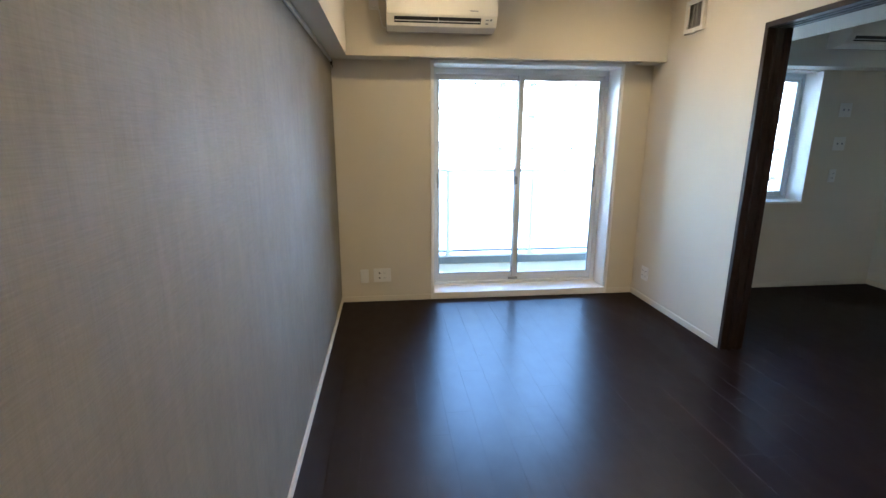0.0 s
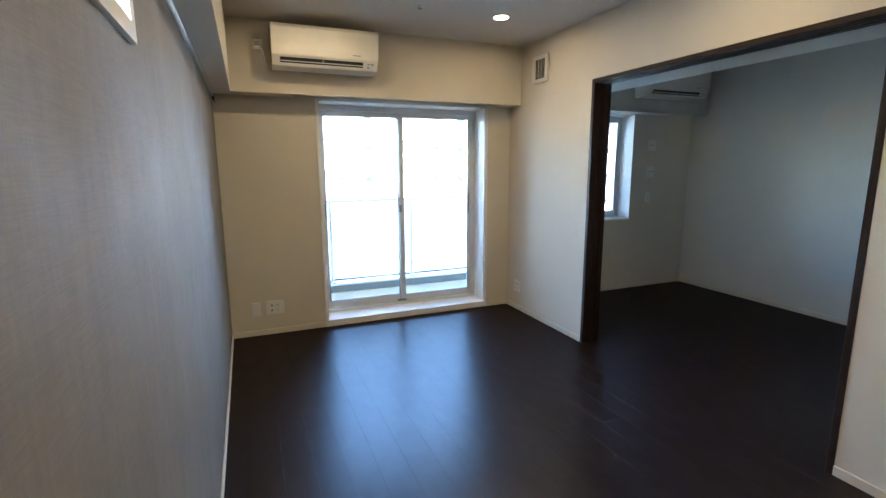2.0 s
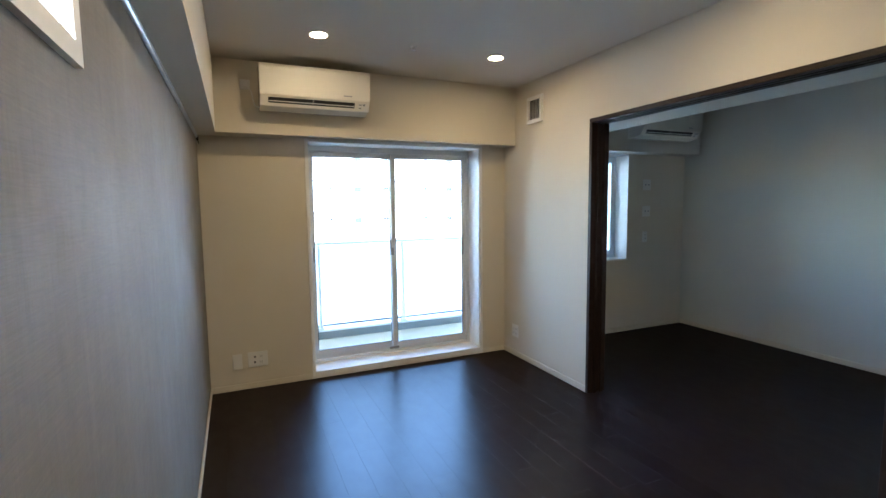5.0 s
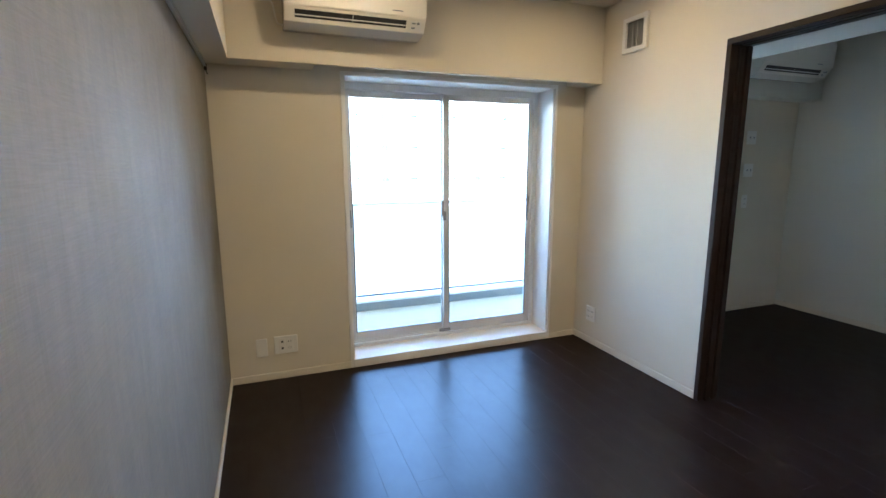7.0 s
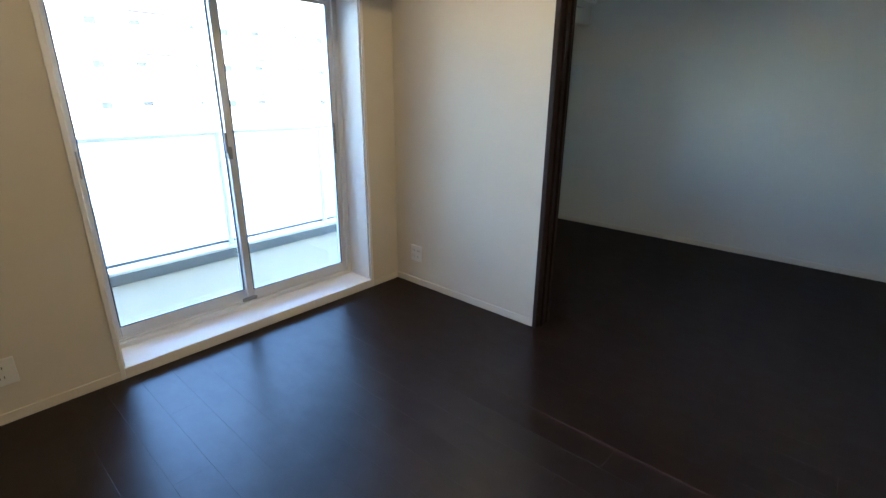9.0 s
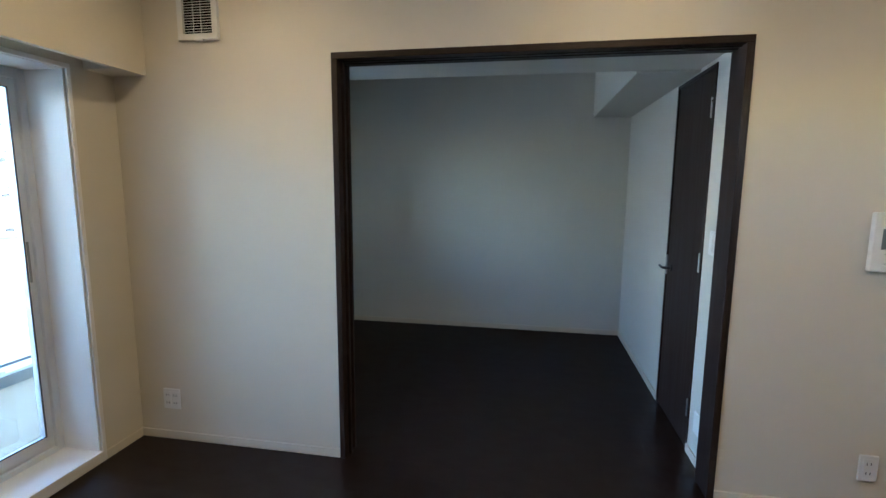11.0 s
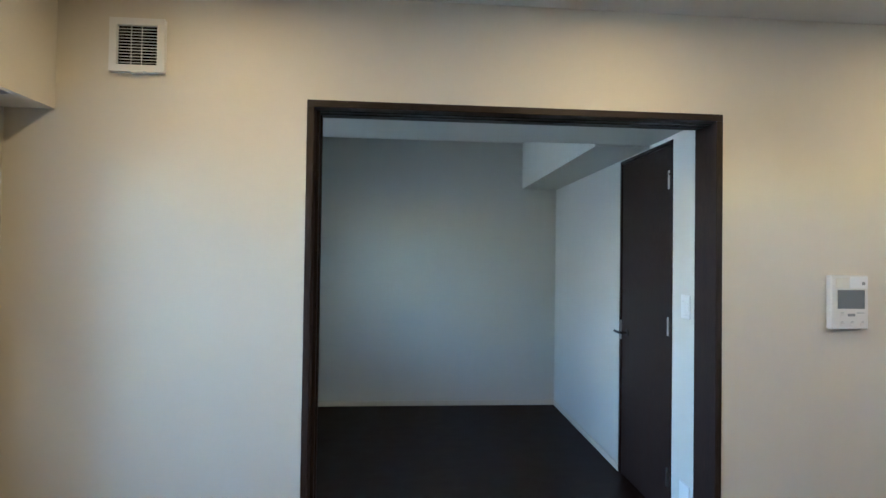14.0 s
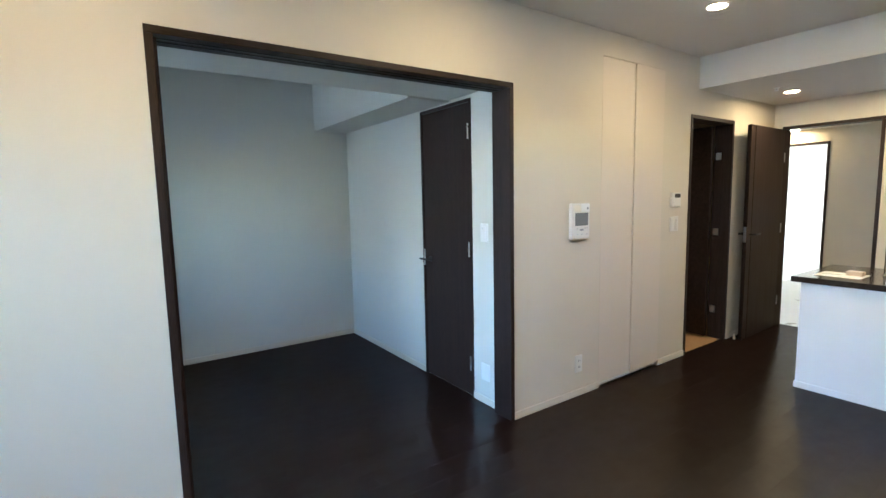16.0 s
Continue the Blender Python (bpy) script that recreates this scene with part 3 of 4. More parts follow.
def door_hall():
    t = thing("door_3", ((D2X0 + D2X1) / 2, S, 0), "dark stained wooden hall door standing open against the wall", "door", kind="structure")
    w = 0.028
    part("frame", boxes((D2X0, S - 0.125, 0, D2X0 + w, S + 0.008, D2Z), (D2X1 - w, S - 0.125, 0, D2X1, S + 0.008, D2Z), (D2X0 + w, S - 0.125, D2Z - w, D2X1 - w, S + 0.008, D2Z), bevel=0.0015), M_DARK, t)
    hinge = Vector((D2X1 - 0.03, S + 0.012, 0))
    free = Vector((-0.125, -5.79, 0))
    d = (free - hinge).normalized()
    turn = Matrix.Translation(hinge) @ Matrix.Rotation(math.atan2(d.y, d.x), 4, "Z")
    L, zt = (free - hinge).length, D2Z - w - 0.004

    def placed(bm):
        bmesh.ops.transform(bm, matrix=turn, verts=bm.verts)
        return bm
    leaf = part("leaf", placed(boxes((0, -0.034, 0.01, L - 0.095, 0, zt), (L - 0.087, -0.034, 0.01, L, 0, zt), (0, -0.034, 0.01, L, -0.008, zt), bevel=0.0015)), M_DARK, t)
    h = rod(bmesh.new(), (L - 0.05, 0, 1.0), (L - 0.05, 0.05, 1.0), 0.009, 12)
    sweep(h, [(L - 0.05, 0.05, 1.0), (L - 0.08, 0.054, 1.0), (L - 0.16, 0.05, 1.0)], 0.009)
    rod(h, (L - 0.05, -0.034, 1.0), (L - 0.05, -0.085, 1.0), 0.009, 12)
    sweep(h, [(L - 0.05, -0.085, 1.0), (L - 0.08, -0.088, 1.0), (L - 0.16, -0.085, 1.0)], 0.009)
    part("lever_handle", placed(h), M_BLACK, leaf, "black lever handle")
    part("lock_plate", placed(boxes((L - 0.001, -0.029, 0.93, L + 0.002, -0.005, 1.07), bevel=0.0008)), M_STEEL, leaf, "steel lock plate")
    for z in (1.72, 1.02, 0.28):
        part("hinge", placed(rod(bmesh.new(), (-0.004, 0.002, z - 0.045), (-0.004, 0.002, z + 0.045), 0.006, 10)), M_STEEL, t, "steel hinge")
    st = rod(bmesh.new(), (-0.055, -5.80, 0.045), (-0.055, -5.80, 0.0), 0.011, 14)
    solid("door_stop", st, M_WHITE, "small white door stop on the floor by the wall", "door stop")
    f = thing("door_frame", (0.55, FD, 0), "dark wooden casing of the far doorway in the hall", "door frame", kind="structure")
    part("jamb", boxes((0.215, FD - 0.105, 0, 0.245, FD + 0.008, 2.03), bevel=0.0015), M_DARK, f)
    part("jamb", boxes((0.835, FD - 0.105, 0, 0.855, FD + 0.008, 2.03), bevel=0.0015), M_DARK, f)
    part("head", boxes((0.245, FD - 0.105, 2.0, 0.835, FD + 0.008, 2.03), bevel=0.0015), M_DARK, f)


door_hall()


def closet():
    t = thing("closet", (0, (CY0 + CY1) / 2, CZ0), "tall built-in closet with two flush cream doors", "closet")
    ym, g = -4.223, 0.0035
    # dark carcass colour gives the shadow lines round and between the doors
    part("carcass", boxes((0.022, CY0, CZ0, 0.14, CY0 + 0.015, CZ1), (0.022, CY1 - 0.015, CZ0, 0.14, CY1, CZ1), (0.022, CY0 + 0.015, CZ1 - 0.015, 0.14, CY1 - 0.015, CZ1), (0.022, CY0 + 0.015, CZ0, 0.14, CY1 - 0.015, CZ0 + 0.015), (0.12, CY0 + 0.015, CZ0 + 0.015, 0.14, CY1 - 0.015, CZ1 - 0.015)), M_BEAD, t, "carcass coloured dark as shade in the door gaps")
    part("door", boxes((0.0015, ym + 0.004, CZ0 + g, 0.021, CY1 - g, CZ1 - g), bevel=0.001), M_CLOSET, t)
    part("door", boxes((-0.004, CY0 + g, CZ0 + g, 0.016, ym - 0.004, CZ1 - g), bevel=0.001), M_CLOSET, t)
    part("kick", boxes((0.02, CY0, 0.001, 0.035, CY1, CZ0), bevel=0.001), M_TRIM, t)


closet()


# ---- air conditioners ----
def air_conditioner(x0, x1, yw, z0, label):
    z1 = z0 + 0.295
    t = thing("air_conditioner", ((x0 + x1) / 2, yw, z0), label, "air conditioner", "air conditioners")
    back, yw = yw, yw - 0.026
    prof = [(back - 0.001, z0 + 0.004), (back - 0.001, z1), (yw - 0.17, z1), (yw - 0.182, z1 - 0.01), (yw - 0.178, z0 + 0.088), (yw - 0.135, z0 + 0.02), (yw - 0.03, z0)]

    def slant(a, b, out, u0, u1):
        """A strip on the sloping lower face, from a to b of its width, proud by out."""
        pts = [(yw - 0.178 + 0.043 * q - 0.845 * o, z0 + 0.088 - 0.068 * q - 0.534 * o) for q, o in ((a, -0.006), (a, out), (b, out), (b, -0.006))]
        return prism(bmesh.new(), pts, u0, u1)
    bm = prism(bmesh.new(), prof, x0, x1)
    bmesh.ops.bevel(bm, geom=list(bm.edges), offset=0.006, segments=2, affect="EDGES", profile=0.6)
    part("body", bm, M_AC, t)
    bm = prism(bmesh.new(), [(yw - 0.183, z0 + 0.095), (yw - 0.187, z0 + 0.093), (yw - 0.197, z1 - 0.02), (yw - 0.19, z1 + 0.002), (yw - 0.17, z1 + 0.004), (yw - 0.183, z1 - 0.012)], x0 + 0.001, x1 - 0.001)
    part("front_panel", bm, M_AC, t, "glossy cream front panel")
    part("outlet", slant(0.2, 0.72, 0.0012, x0 + 0.055, x1 - 0.115), M_BLACK, t, "dark air outlet")
    part("louvre", slant(0.50, 0.57, 0.004, x0 + 0.057, x1 - 0.117), M_WHITE, t)
    part("flap", slant(0.74, 0.98, 0.003, x0 + 0.05, x1 - 0.11), M_AC, t)
    part("fin", slant(0.22, 0.70, 0.003, (x0 + x1) / 2 - 0.03, (x0 + x1) / 2 - 0.026), M_WHITE, t)
    part("display", slant(0.2, 0.85, 0.0015, x1 - 0.09, x1 - 0.025), M_WHITE, t)
    for a, b, u0, u1 in ((0.3, 0.4, 0.082, 0.06), (0.25, 0.42, 0.052, 0.036), (0.6, 0.72, 0.082, 0.062)):
        part("mark", slant(a, b, 0.0025, x1 - u0, x1 - u1), M_GREY, t, "grey printed mark")
    part("nameplate", boxes((x1 - 0.20, yw - 0.1905, z0 + 0.112, x1 - 0.14, yw - 0.187, z0 + 0.118)), M_GREY, t, "small grey logo bar")
    return t


air_conditioner(-2.198, -1.418, BN, 2.133, "glossy cream wall-mounted air conditioner above the balcony window")
air_conditioner(1.37, 2.19, -0.192, 2.095, "white wall-mounted air conditioner above the bedroom window")


# ---- small fittings on the walls ----
def cover_plate(name, centre, axis, sign, w, h, label, category, marks="outlet"):
    """A wall plate with its insert. axis: the wall's normal (0: x, 1: y); sign: which way it faces."""
    cx, cy, cz = centre
    t = thing(name, centre, label, category)

    def slab(u0, u1, z0, z1, d0, d1, bevel=0.0):
        a, b = sign * d0, sign * d1
        if axis == 0:
            return boxes((cx + a, cy + u0, cz + z0, cx + b, cy + u1, cz + z1), bevel=bevel)
        return boxes((cx + u0, cy + a, cz + z0, cx + u1, cy + b, cz + z1), bevel=bevel)
    part("plate", slab(-w / 2, w / 2, -h / 2, h / 2, 0.0005, 0.009, 0.003), M_WHITE, t)
    gangs = 2 if w > 0.1 else 1
    for g in range(gangs):
        o = (g - (gangs - 1) / 2) * 0.046
        if marks == "blank":
            continue
        ins = part("insert", slab(o - 0.0205, o + 0.0205, -0.044, 0.044, 0.008, 0.0105, 0.001), M_WHITE, t)
        if marks == "outlet":
            for z in (-0.022, 0.022):
                if g < gangs - 1 and w > 0.12:
                    part("jack", slab(o - 0.007, o + 0.007, z - 0.007, z + 0.007, 0.0100, 0.0125, 0.002), M_BLACK, ins, "dark round aerial jack")
                    continue
                part("slot", slab(o - 0.009, o - 0.006, z - 0.006, z + 0.006, 0.0100, 0.0112), M_BLACK, ins)
                part("slot", slab(o + 0.006, o + 0.009, z - 0.006, z + 0.006, 0.0100, 0.0112), M_BLACK, ins)
        elif marks == "switch":
            part("rocker", slab(o - 0.018, o + 0.018, -0.040, 0.040, 0.010, 0.0135, 0.0015), M_WHITE, ins)
            part("lamp", slab(o + 0.006, o + 0.012, 0.026, 0.030, 0.013, 0.0142), M_GREY, ins)
        elif marks == "dot":
            part("jack", slab(o - 0.008, o + 0.008, -0.008, 0.008, 0.010, 0.0135, 0.002), M_GREY, ins)
    return t


cover_plate("blank_plate", (-2.431, 0, 0.229), 1, -1, 0.07, 0.12, "white blank wall plate low on the cream wall", "wall plate", "blank")
cover_plate("wall_outlet", (-2.281, 0, 0.234), 1, -1, 0.148, 0.12, "white double power and aerial outlet low on the wall", "outlet")
cover_plate("wall_outlet", (0, -0.209, 0.240), 0, -1, 0.105, 0.118, "white wall outlet beside the room corner", "outlet")
cover_plate("wall_outlet", (0, -3.622, 0.232), 0, -1, 0.075, 0.12, "white wall outlet below the intercom", "outlet")
cover_plate("light_switch", (0, -4.777, 1.145), 0, -1, 0.116, 0.12, "white double light switch below the controller", "light switch", "switch")
cover_plate("light_switch", (0.282, BS, 1.163), 1, 1, 0.075, 0.12, "white light switch beside the bedroom door", "light switch", "switch")
cover_plate("blank_plate", (0.283, BS, 0.222), 1, 1, 0.085, 0.115, "white blank plate low beside the bedroom door", "wall plate", "blank")
cover_plate("wall_outlet", (1.85, 0, 1.637), 1, -1, 0.116, 0.12, "white wall plate with a small grey socket", "outlet", "dot")
cover_plate("wall_outlet", (1.85, 0, 1.344), 1, -1, 0.116, 0.12, "white wall plate with a small grey socket", "outlet", "dot")
cover_plate("wall_outlet", (1.838, 0, 1.057), 1, -1, 0.07, 0.12, "white power outlet on the bedroom wall", "outlet")
ac_out = cover_plate("wall_outlet", (-2.285, BN, 2.32), 1, -1, 0.07, 0.07, "small white outlet feeding the air conditioner", "outlet", "blank")
solid("power_cable", sweep(bmesh.new(), [(-2.285, BN - 0.012, 2.31), (-2.265, BN - 0.025, 2.30), (-2.245, BN - 0.03, 2.27), (-2.235, BN - 0.03, 2.21), (-2.225, BN - 0.03, 2.17), (-2.195, BN - 0.03, 2.16)], 0.005), M_WHITE, "white cable from the outlet to the air conditioner", "cable")
part("plug", boxes((-2.305, BN - 0.03, 2.30, -2.265, BN - 0.008, 2.34), bevel=0.004), M_WHITE, ac_out)


def vent():
    y0, y1, z0, z1 = -0.625, -0.41, 2.133, 2.352
    t = thing("wall_vent", (0, (y0 + y1) / 2, z0), "white square ventilation grille with dark slots", "vent")
    m = 0.028
    part("frame", boxes((-0.022, y0, z0, -0.0005, y0 + m, z1), (-0.022, y1 - m, z0, -0.0005, y1, z1), (-0.022, y0 + m, z0, -0.0005, y1 - m, z0 + m), (-0.022, y0 + m, z1 - m, -0.0005, y1 - m, z1)), M_WHITE, t)
    # shade of the open slots, painted as a black sheet on the wall
    part("backing", boxes((-0.006, y0 + m - 0.002, z0 + m - 0.002, -0.001, y1 - m + 0.002, z1 - m + 0.002)), M_VENTBACK, t, "black sheet for the shade behind the slats")
    n = 13
    for k in range(n):
        z = z0 + m + (z1 - z0 - 2 * m) * (k + 0.5) / n + 0.006
        part("slat", boxes((-0.0115, y0 + m - 0.001, z - 0.0011, -0.0085, y1 - m + 0.001, z + 0.0011)), M_WHITE, t)
    for k in (1, 2):
        y = y0 + m + (y1 - y0 - 2 * m) * (0.4 if k == 1 else 0.66)
        part("bar", boxes((-0.0145, y - 0.0009, z0 + m - 0.001, -0.0115, y + 0.0009, z1 - m + 0.001)), M_WHITE, t)
    part("tab", boxes((-0.027, (y0 + y1) / 2 - 0.03, z0 - 0.008, -0.012, (y0 + y1) / 2 + 0.02, z0 + 0.004), bevel=0.002), M_WHITE, t)


vent()


def intercom():
    y0, y1, z0, z1 = -3.69, -3.513, 1.1, 1.341
    t = thing("intercom", (0, (y0 + y1) / 2, z0), "white wall intercom with a grey screen and buttons", "intercom")
    part("body", boxes((-0.03, y0, z0, -0.0005, y1, z1), bevel=0.006, seg=2), M_WHITE, t)
    part("screen", boxes((-0.0315, y0 + 0.018, z0 + 0.092, -0.029, y1 - 0.03, z0 + 0.176), bevel=0.001), M_SCREEN, t, "grey glossy screen")
    part("speaker", boxes((-0.0312, y0 + 0.094, z0 + 0.184, -0.029, y1 - 0.02, z0 + 0.228), bevel=0.002), M_AC, t)
    part("call_panel", boxes((-0.0318, y0 + 0.004, z0 + 0.182, -0.029, y0 + 0.088, z0 + 0.236), bevel=0.002), M_PANEL, t, "bright white call panel")
    part("camera_mark", rod(bmesh.new(), (-0.0295, y0 + 0.026, z0 + 0.205), (-0.0335, y0 + 0.026, z0 + 0.205), 0.008, 16), M_GREY, t)
    for k, (y, z) in enumerate(((0.03, 0.022), (0.078, 0.022), (0.126, 0.022), (0.126, 0.062))):
        part("button", boxes((-0.032, y0 + y - 0.011, z0 + z - 0.006, -0.029, y0 + y + 0.011, z0 + z + 0.006), bevel=0.0015), M_WHITE, t)
        part("mark", boxes((-0.0312, y0 + y - 0.006, z0 + z + 0.010, -0.0295, y0 + y + 0.006, z0 + z + 0.013)), M_GREY, t)
    part("talk_button", boxes((-0.0325, y0 + 0.064, z0 + 0.058, -0.029, y0 + 0.1, z0 + 0.070), bevel=0.0015), M_GREY, t, "grey talk button")
    part("mark", boxes((-0.0312, y0 + 0.02, z0 + 0.072, -0.0295, y0 + 0.055, z0 + 0.075)), M_GREY, t)


intercom()


def controller():
    y0, y1, z0, z1 = -4.845, -4.718, 1.283, 1.396
    t = thing("heating_controller", (0, (y0 + y1) / 2, z0), "white wall controller with a small dark display", "controller")
    part("body", boxes((-0.02, y0, z0, -0.0005, y1, z1), bevel=0.003), M_WHITE, t)
    part("display", boxes((-0.0215, y0 + 0.012, z1 - 0.04, -0.019, y1 - 0.035, z1 - 0.008)), M_BLACK, t, "dark display")
    part("flap", boxes((-0.0225, y0 + 0.006, z0 + 0.006, -0.019, y1 - 0.03, z0 + 0.07), bevel=0.001), M_WHITE, t)


controller()


def picture_rail():
    t = thing("picture_rail", (W, -1.6, 1.93), "slim silver aluminium picture rail under the beam", "rail")
    part("rail", boxes((W + 0.001, -2.96, 1.947, W + 0.011, -0.03, 1.973), (W + 0.011, -2.96, 1.947, W + 0.015, -0.03, 1.954), bevel=0.0015), M_STEEL, t)
    hook = boxes((W + 0.004, -0.075, 1.926, W + 0.018, -0.06, 1.961), bevel=0.002)
    rod(hook, (W + 0.012, -0.0675, 1.926), (W + 0.02, -0.0675, 1.906), 0.003, 8)
    part("hook", hook, M_BLACK, t, "small dark hook")
    part("end_cap", boxes((W + 0.001, -2.972, 1.945, W + 0.017, -2.96, 1.975), bevel=0.002), M_ALU, t)


picture_rail()


# ---- lamps and sprinklers in the ceilings ----
def downlight(z):
    t = thing("downlight", (0, 0, z), "round recessed ceiling light shining warm white", "downlight", "recessed ceiling lights")
    ring, n = bmesh.new(), 32
    prof = ((0.048, -0.001), (0.050, -0.004), (0.058, -0.0045), (0.0615, -0.001))
    loops = [[ring.verts.new((r * math.cos(2 * math.pi * k / n), r * math.sin(2 * math.pi * k / n), z + h)) for k in range(n)] for r, h in prof]
    for a, b in zip(loops, loops[1:]):
        for k in range(n):
            ring.faces.new((a[k], a[(k + 1) % n], b[(k + 1) % n], b[k]))
    part("trim_ring", ring, M_WHITE, t)
    disc = bmesh.new()
    bmesh.ops.create_circle(disc, cap_ends=True, segments=n, radius=0.049, matrix=Matrix.Translation((0, 0, z - 0.0025)))
    part("lens", disc, M_LAMP, t, "glowing warm lens")
    return t


first = downlight(H)
first.location = (-1.872, -0.908, H)
for x, y in ((-0.621, -0.907), (-1.872, -2.5), (-0.615, -2.5), (-1.872, -4.095), (-0.609, -4.095)):
    copy_thing(first, Matrix.Translation((x, y, H)))
for x, y in ((-1.238, -5.508), (-0.368, -5.922), (-1.198, -6.279)):
    copy_thing(first, Matrix.Translation((x, y, HK)))
copy_thing(first, Matrix.Translation((0.57, -8.75, HH)))
# added out of sight, lights the far room from above
copy_thing(first, Matrix.Translation((0.0, -9.8, HH)))


def sprinkler(x, y, z):
    t = thing("sprinkler", (x, y, z), "small steel ceiling sprinkler head", "sprinkler")
    bm = rod(bmesh.new(), (x, y, z - 0.0005), (x, y, z - 0.006), 0.024, 20, 0.02)
    part("rosette", bm, M_WHITE, t)
    bm = rod(bmesh.new(), (x, y, z - 0.005), (x, y, z - 0.022), 0.009, 12)
    rod(bm, (x, y, z - 0.022), (x, y, z - 0.026), 0.016, 14)
    part("head", bm, M_STEEL, t, "steel head")


sprinkler(-1.255, -0.92, H)
sprinkler(-0.363, -5.627, HK)


# ---- kitchen counter ----
def kitchen():
    cx0, cx1, cy0, cy1, cz = W + 0.004, -0.829, -5.74, -4.965, 0.80
    t = thing("kitchen_counter", (cx1, cy1, 0), "white-panelled kitchen peninsula counter", "kitchen counter")
    part("front_panel", boxes((cx0, cy1 - 0.03, 0.0, cx1, cy1, cz - 0.04), bevel=0.0015), M_PANEL, t)
    part("side_panel", boxes((cx1 - 0.02, cy0, 0.0, cx1, cy1 - 0.031, cz - 0.04), bevel=0.0015), M_PANEL, t)
    part("plinth", boxes((cx0, cy1, 0.0, cx1 + 0.006, cy1 + 0.007, 0.045), bevel=0.0015), M_PANEL, t)
    part("back_panel", boxes((cx0, cy0, 0.08, cx1 - 0.021, cy0 + 0.02, cz - 0.04)), M_PANEL, t)
    sx0, sx1, sy0, sy1 = -2.0, -1.27, -5.70, -5.45
    top = thing("worktop", (cx1, cy1, cz - 0.04), "dark polished stone worktop on the counter", "worktop")
    a0, a1, b0, b1 = cx0, cx1 + 0.05, cy0 - 0.01, cy1 + 0.036
    part("slab", boxes((a0, sy1, cz - 0.039, a1, b1, cz), (a0, b0, cz - 0.039, a1, sy0, cz), (a0, sy0, cz - 0.039, sx0, sy1, cz), (sx1, sy0, cz - 0.039, a1, sy1, cz), bevel=0.0012), M_STONE, top)
    s = thing("sink", ((sx0 + sx1) / 2, (sy0 + sy1) / 2, cz - 0.18), "brushed steel sink set into the worktop", "sink")
    part("basin", boxes((sx0 - 0.004, sy0 - 0.004, cz - 0.18, sx1 + 0.004, sy1 + 0.004, cz - 0.175), (sx0 - 0.004, sy0 - 0.004, cz - 0.175, sx0, sy1 + 0.004, cz - 0.0405), (sx1, sy0 - 0.004, cz - 0.175, sx1 + 0.004, sy1 + 0.004, cz - 0.0405), (sx0, sy0 - 0.004, cz - 0.175, sx1, sy0, cz - 0.0405), (sx0, sy1, cz - 0.175, sx1, sy1 + 0.004, cz - 0.0405)), M_STEEL, s)
    part("rim", boxes((sx0 - 0.012, sy0 - 0.012, cz, sx0 + 0.006, sy1 + 0.012, cz + 0.003), (sx1 - 0.006, sy0 - 0.012, cz, sx1 + 0.012, sy1 + 0.012, cz + 0.003), (sx0, sy0 - 0.012, cz, sx1, sy0 + 0.006, cz + 0.003), (sx0, sy1 - 0.006, cz, sx1, sy1 + 0.012, cz + 0.003)), M_STEEL, s)
    fx, fy = -1.19, -5.385
    f = thing("faucet", (fx, fy, cz), "chrome single-lever kitchen faucet on the worktop", "faucet")
    bm = rod(bmesh.new(), (fx, fy, cz), (fx, fy, cz + 0.012), 0.030, 24, 0.027)
    rod(bm, (fx, fy, cz + 0.012), (fx, fy, cz + 0.19), 0.0235, 24)
    part("body", bm, M_CHROME, f)
    bm = rod(bmesh.new(), (fx, fy, cz + 0.19), (fx, fy, cz + 0.225), 0.0235, 24, 0.018)
    sweep(bm, [(fx, fy, cz + 0.215), (fx - 0.03, fy - 0.025, cz + 0.235), (fx - 0.10, fy - 0.07, cz + 0.25)], 0.009)
    part("lever", bm, M_CHROME, f)
    part("spout", sweep(bmesh.new(), [(fx, fy, cz + 0.125), (fx - 0.05, fy - 0.04, cz + 0.165), (fx - 0.12, fy - 0.09, cz + 0.205), (fx - 0.18, fy - 0.135, cz + 0.212), (fx - 0.195, fy - 0.147, cz + 0.19)], 0.013, 14), M_CHROME, f)
    p = solid("paper_sheet", boxes((-1.12, -5.30, cz + 0.0005, -0.86, -5.08, cz + 0.002)), M_PAPER, "white paper sheets lying on the dark worktop", "paper")
    solid("card_box", boxes((-1.10, -5.27, cz + 0.0025, -1.01, -5.20, cz + 0.03), bevel=0.002), M_CARD, "small orange-brown card box on the papers", "box")
    solid("leaflet", boxes((-0.99, -5.26, cz + 0.0025, -0.885, -5.16, cz + 0.011), bevel=0.001), M_PAPER, "folded white leaflet on the papers", "leaflet")


kitchen()


# ---- far room: an unseen window and area lamp, added to brighten it ----
far = bpy.data.lights.new("far_room_fill", "AREA")
far.shape, far.size, far.size_y, far.energy, far.color = "RECTANGLE", 1.3, 2.0, 0.85, (0.95, 0.98, 1.0)
fl = new("far_room_fill", far)
fl.matrix_world = look((-0.86, -10.05, 1.25), (0.8, -10.05, 1.0))



def window_far():
    t = thing("window_4", (-0.9, -10.05, 0.5), "unseen frosted window added to light the far room", "window", kind="structure")
    part("frame", boxes((-0.93, -11.1, 0.5, -0.88, FD - 0.1, 0.54), (-0.93, -11.1, 1.96, -0.88, FD - 0.1, 2.0), (-0.93, -11.1, 0.54, -0.88, -11.06, 1.96), (-0.93, FD - 0.14, 0.54, -0.88, FD - 0.1, 1.96)), M_ALU, t)
    part("pane", boxes((-0.91, -11.06, 0.54, -0.904, FD - 0.14, 1.96)), M_MILK, t, "frosted pane")


window_far()

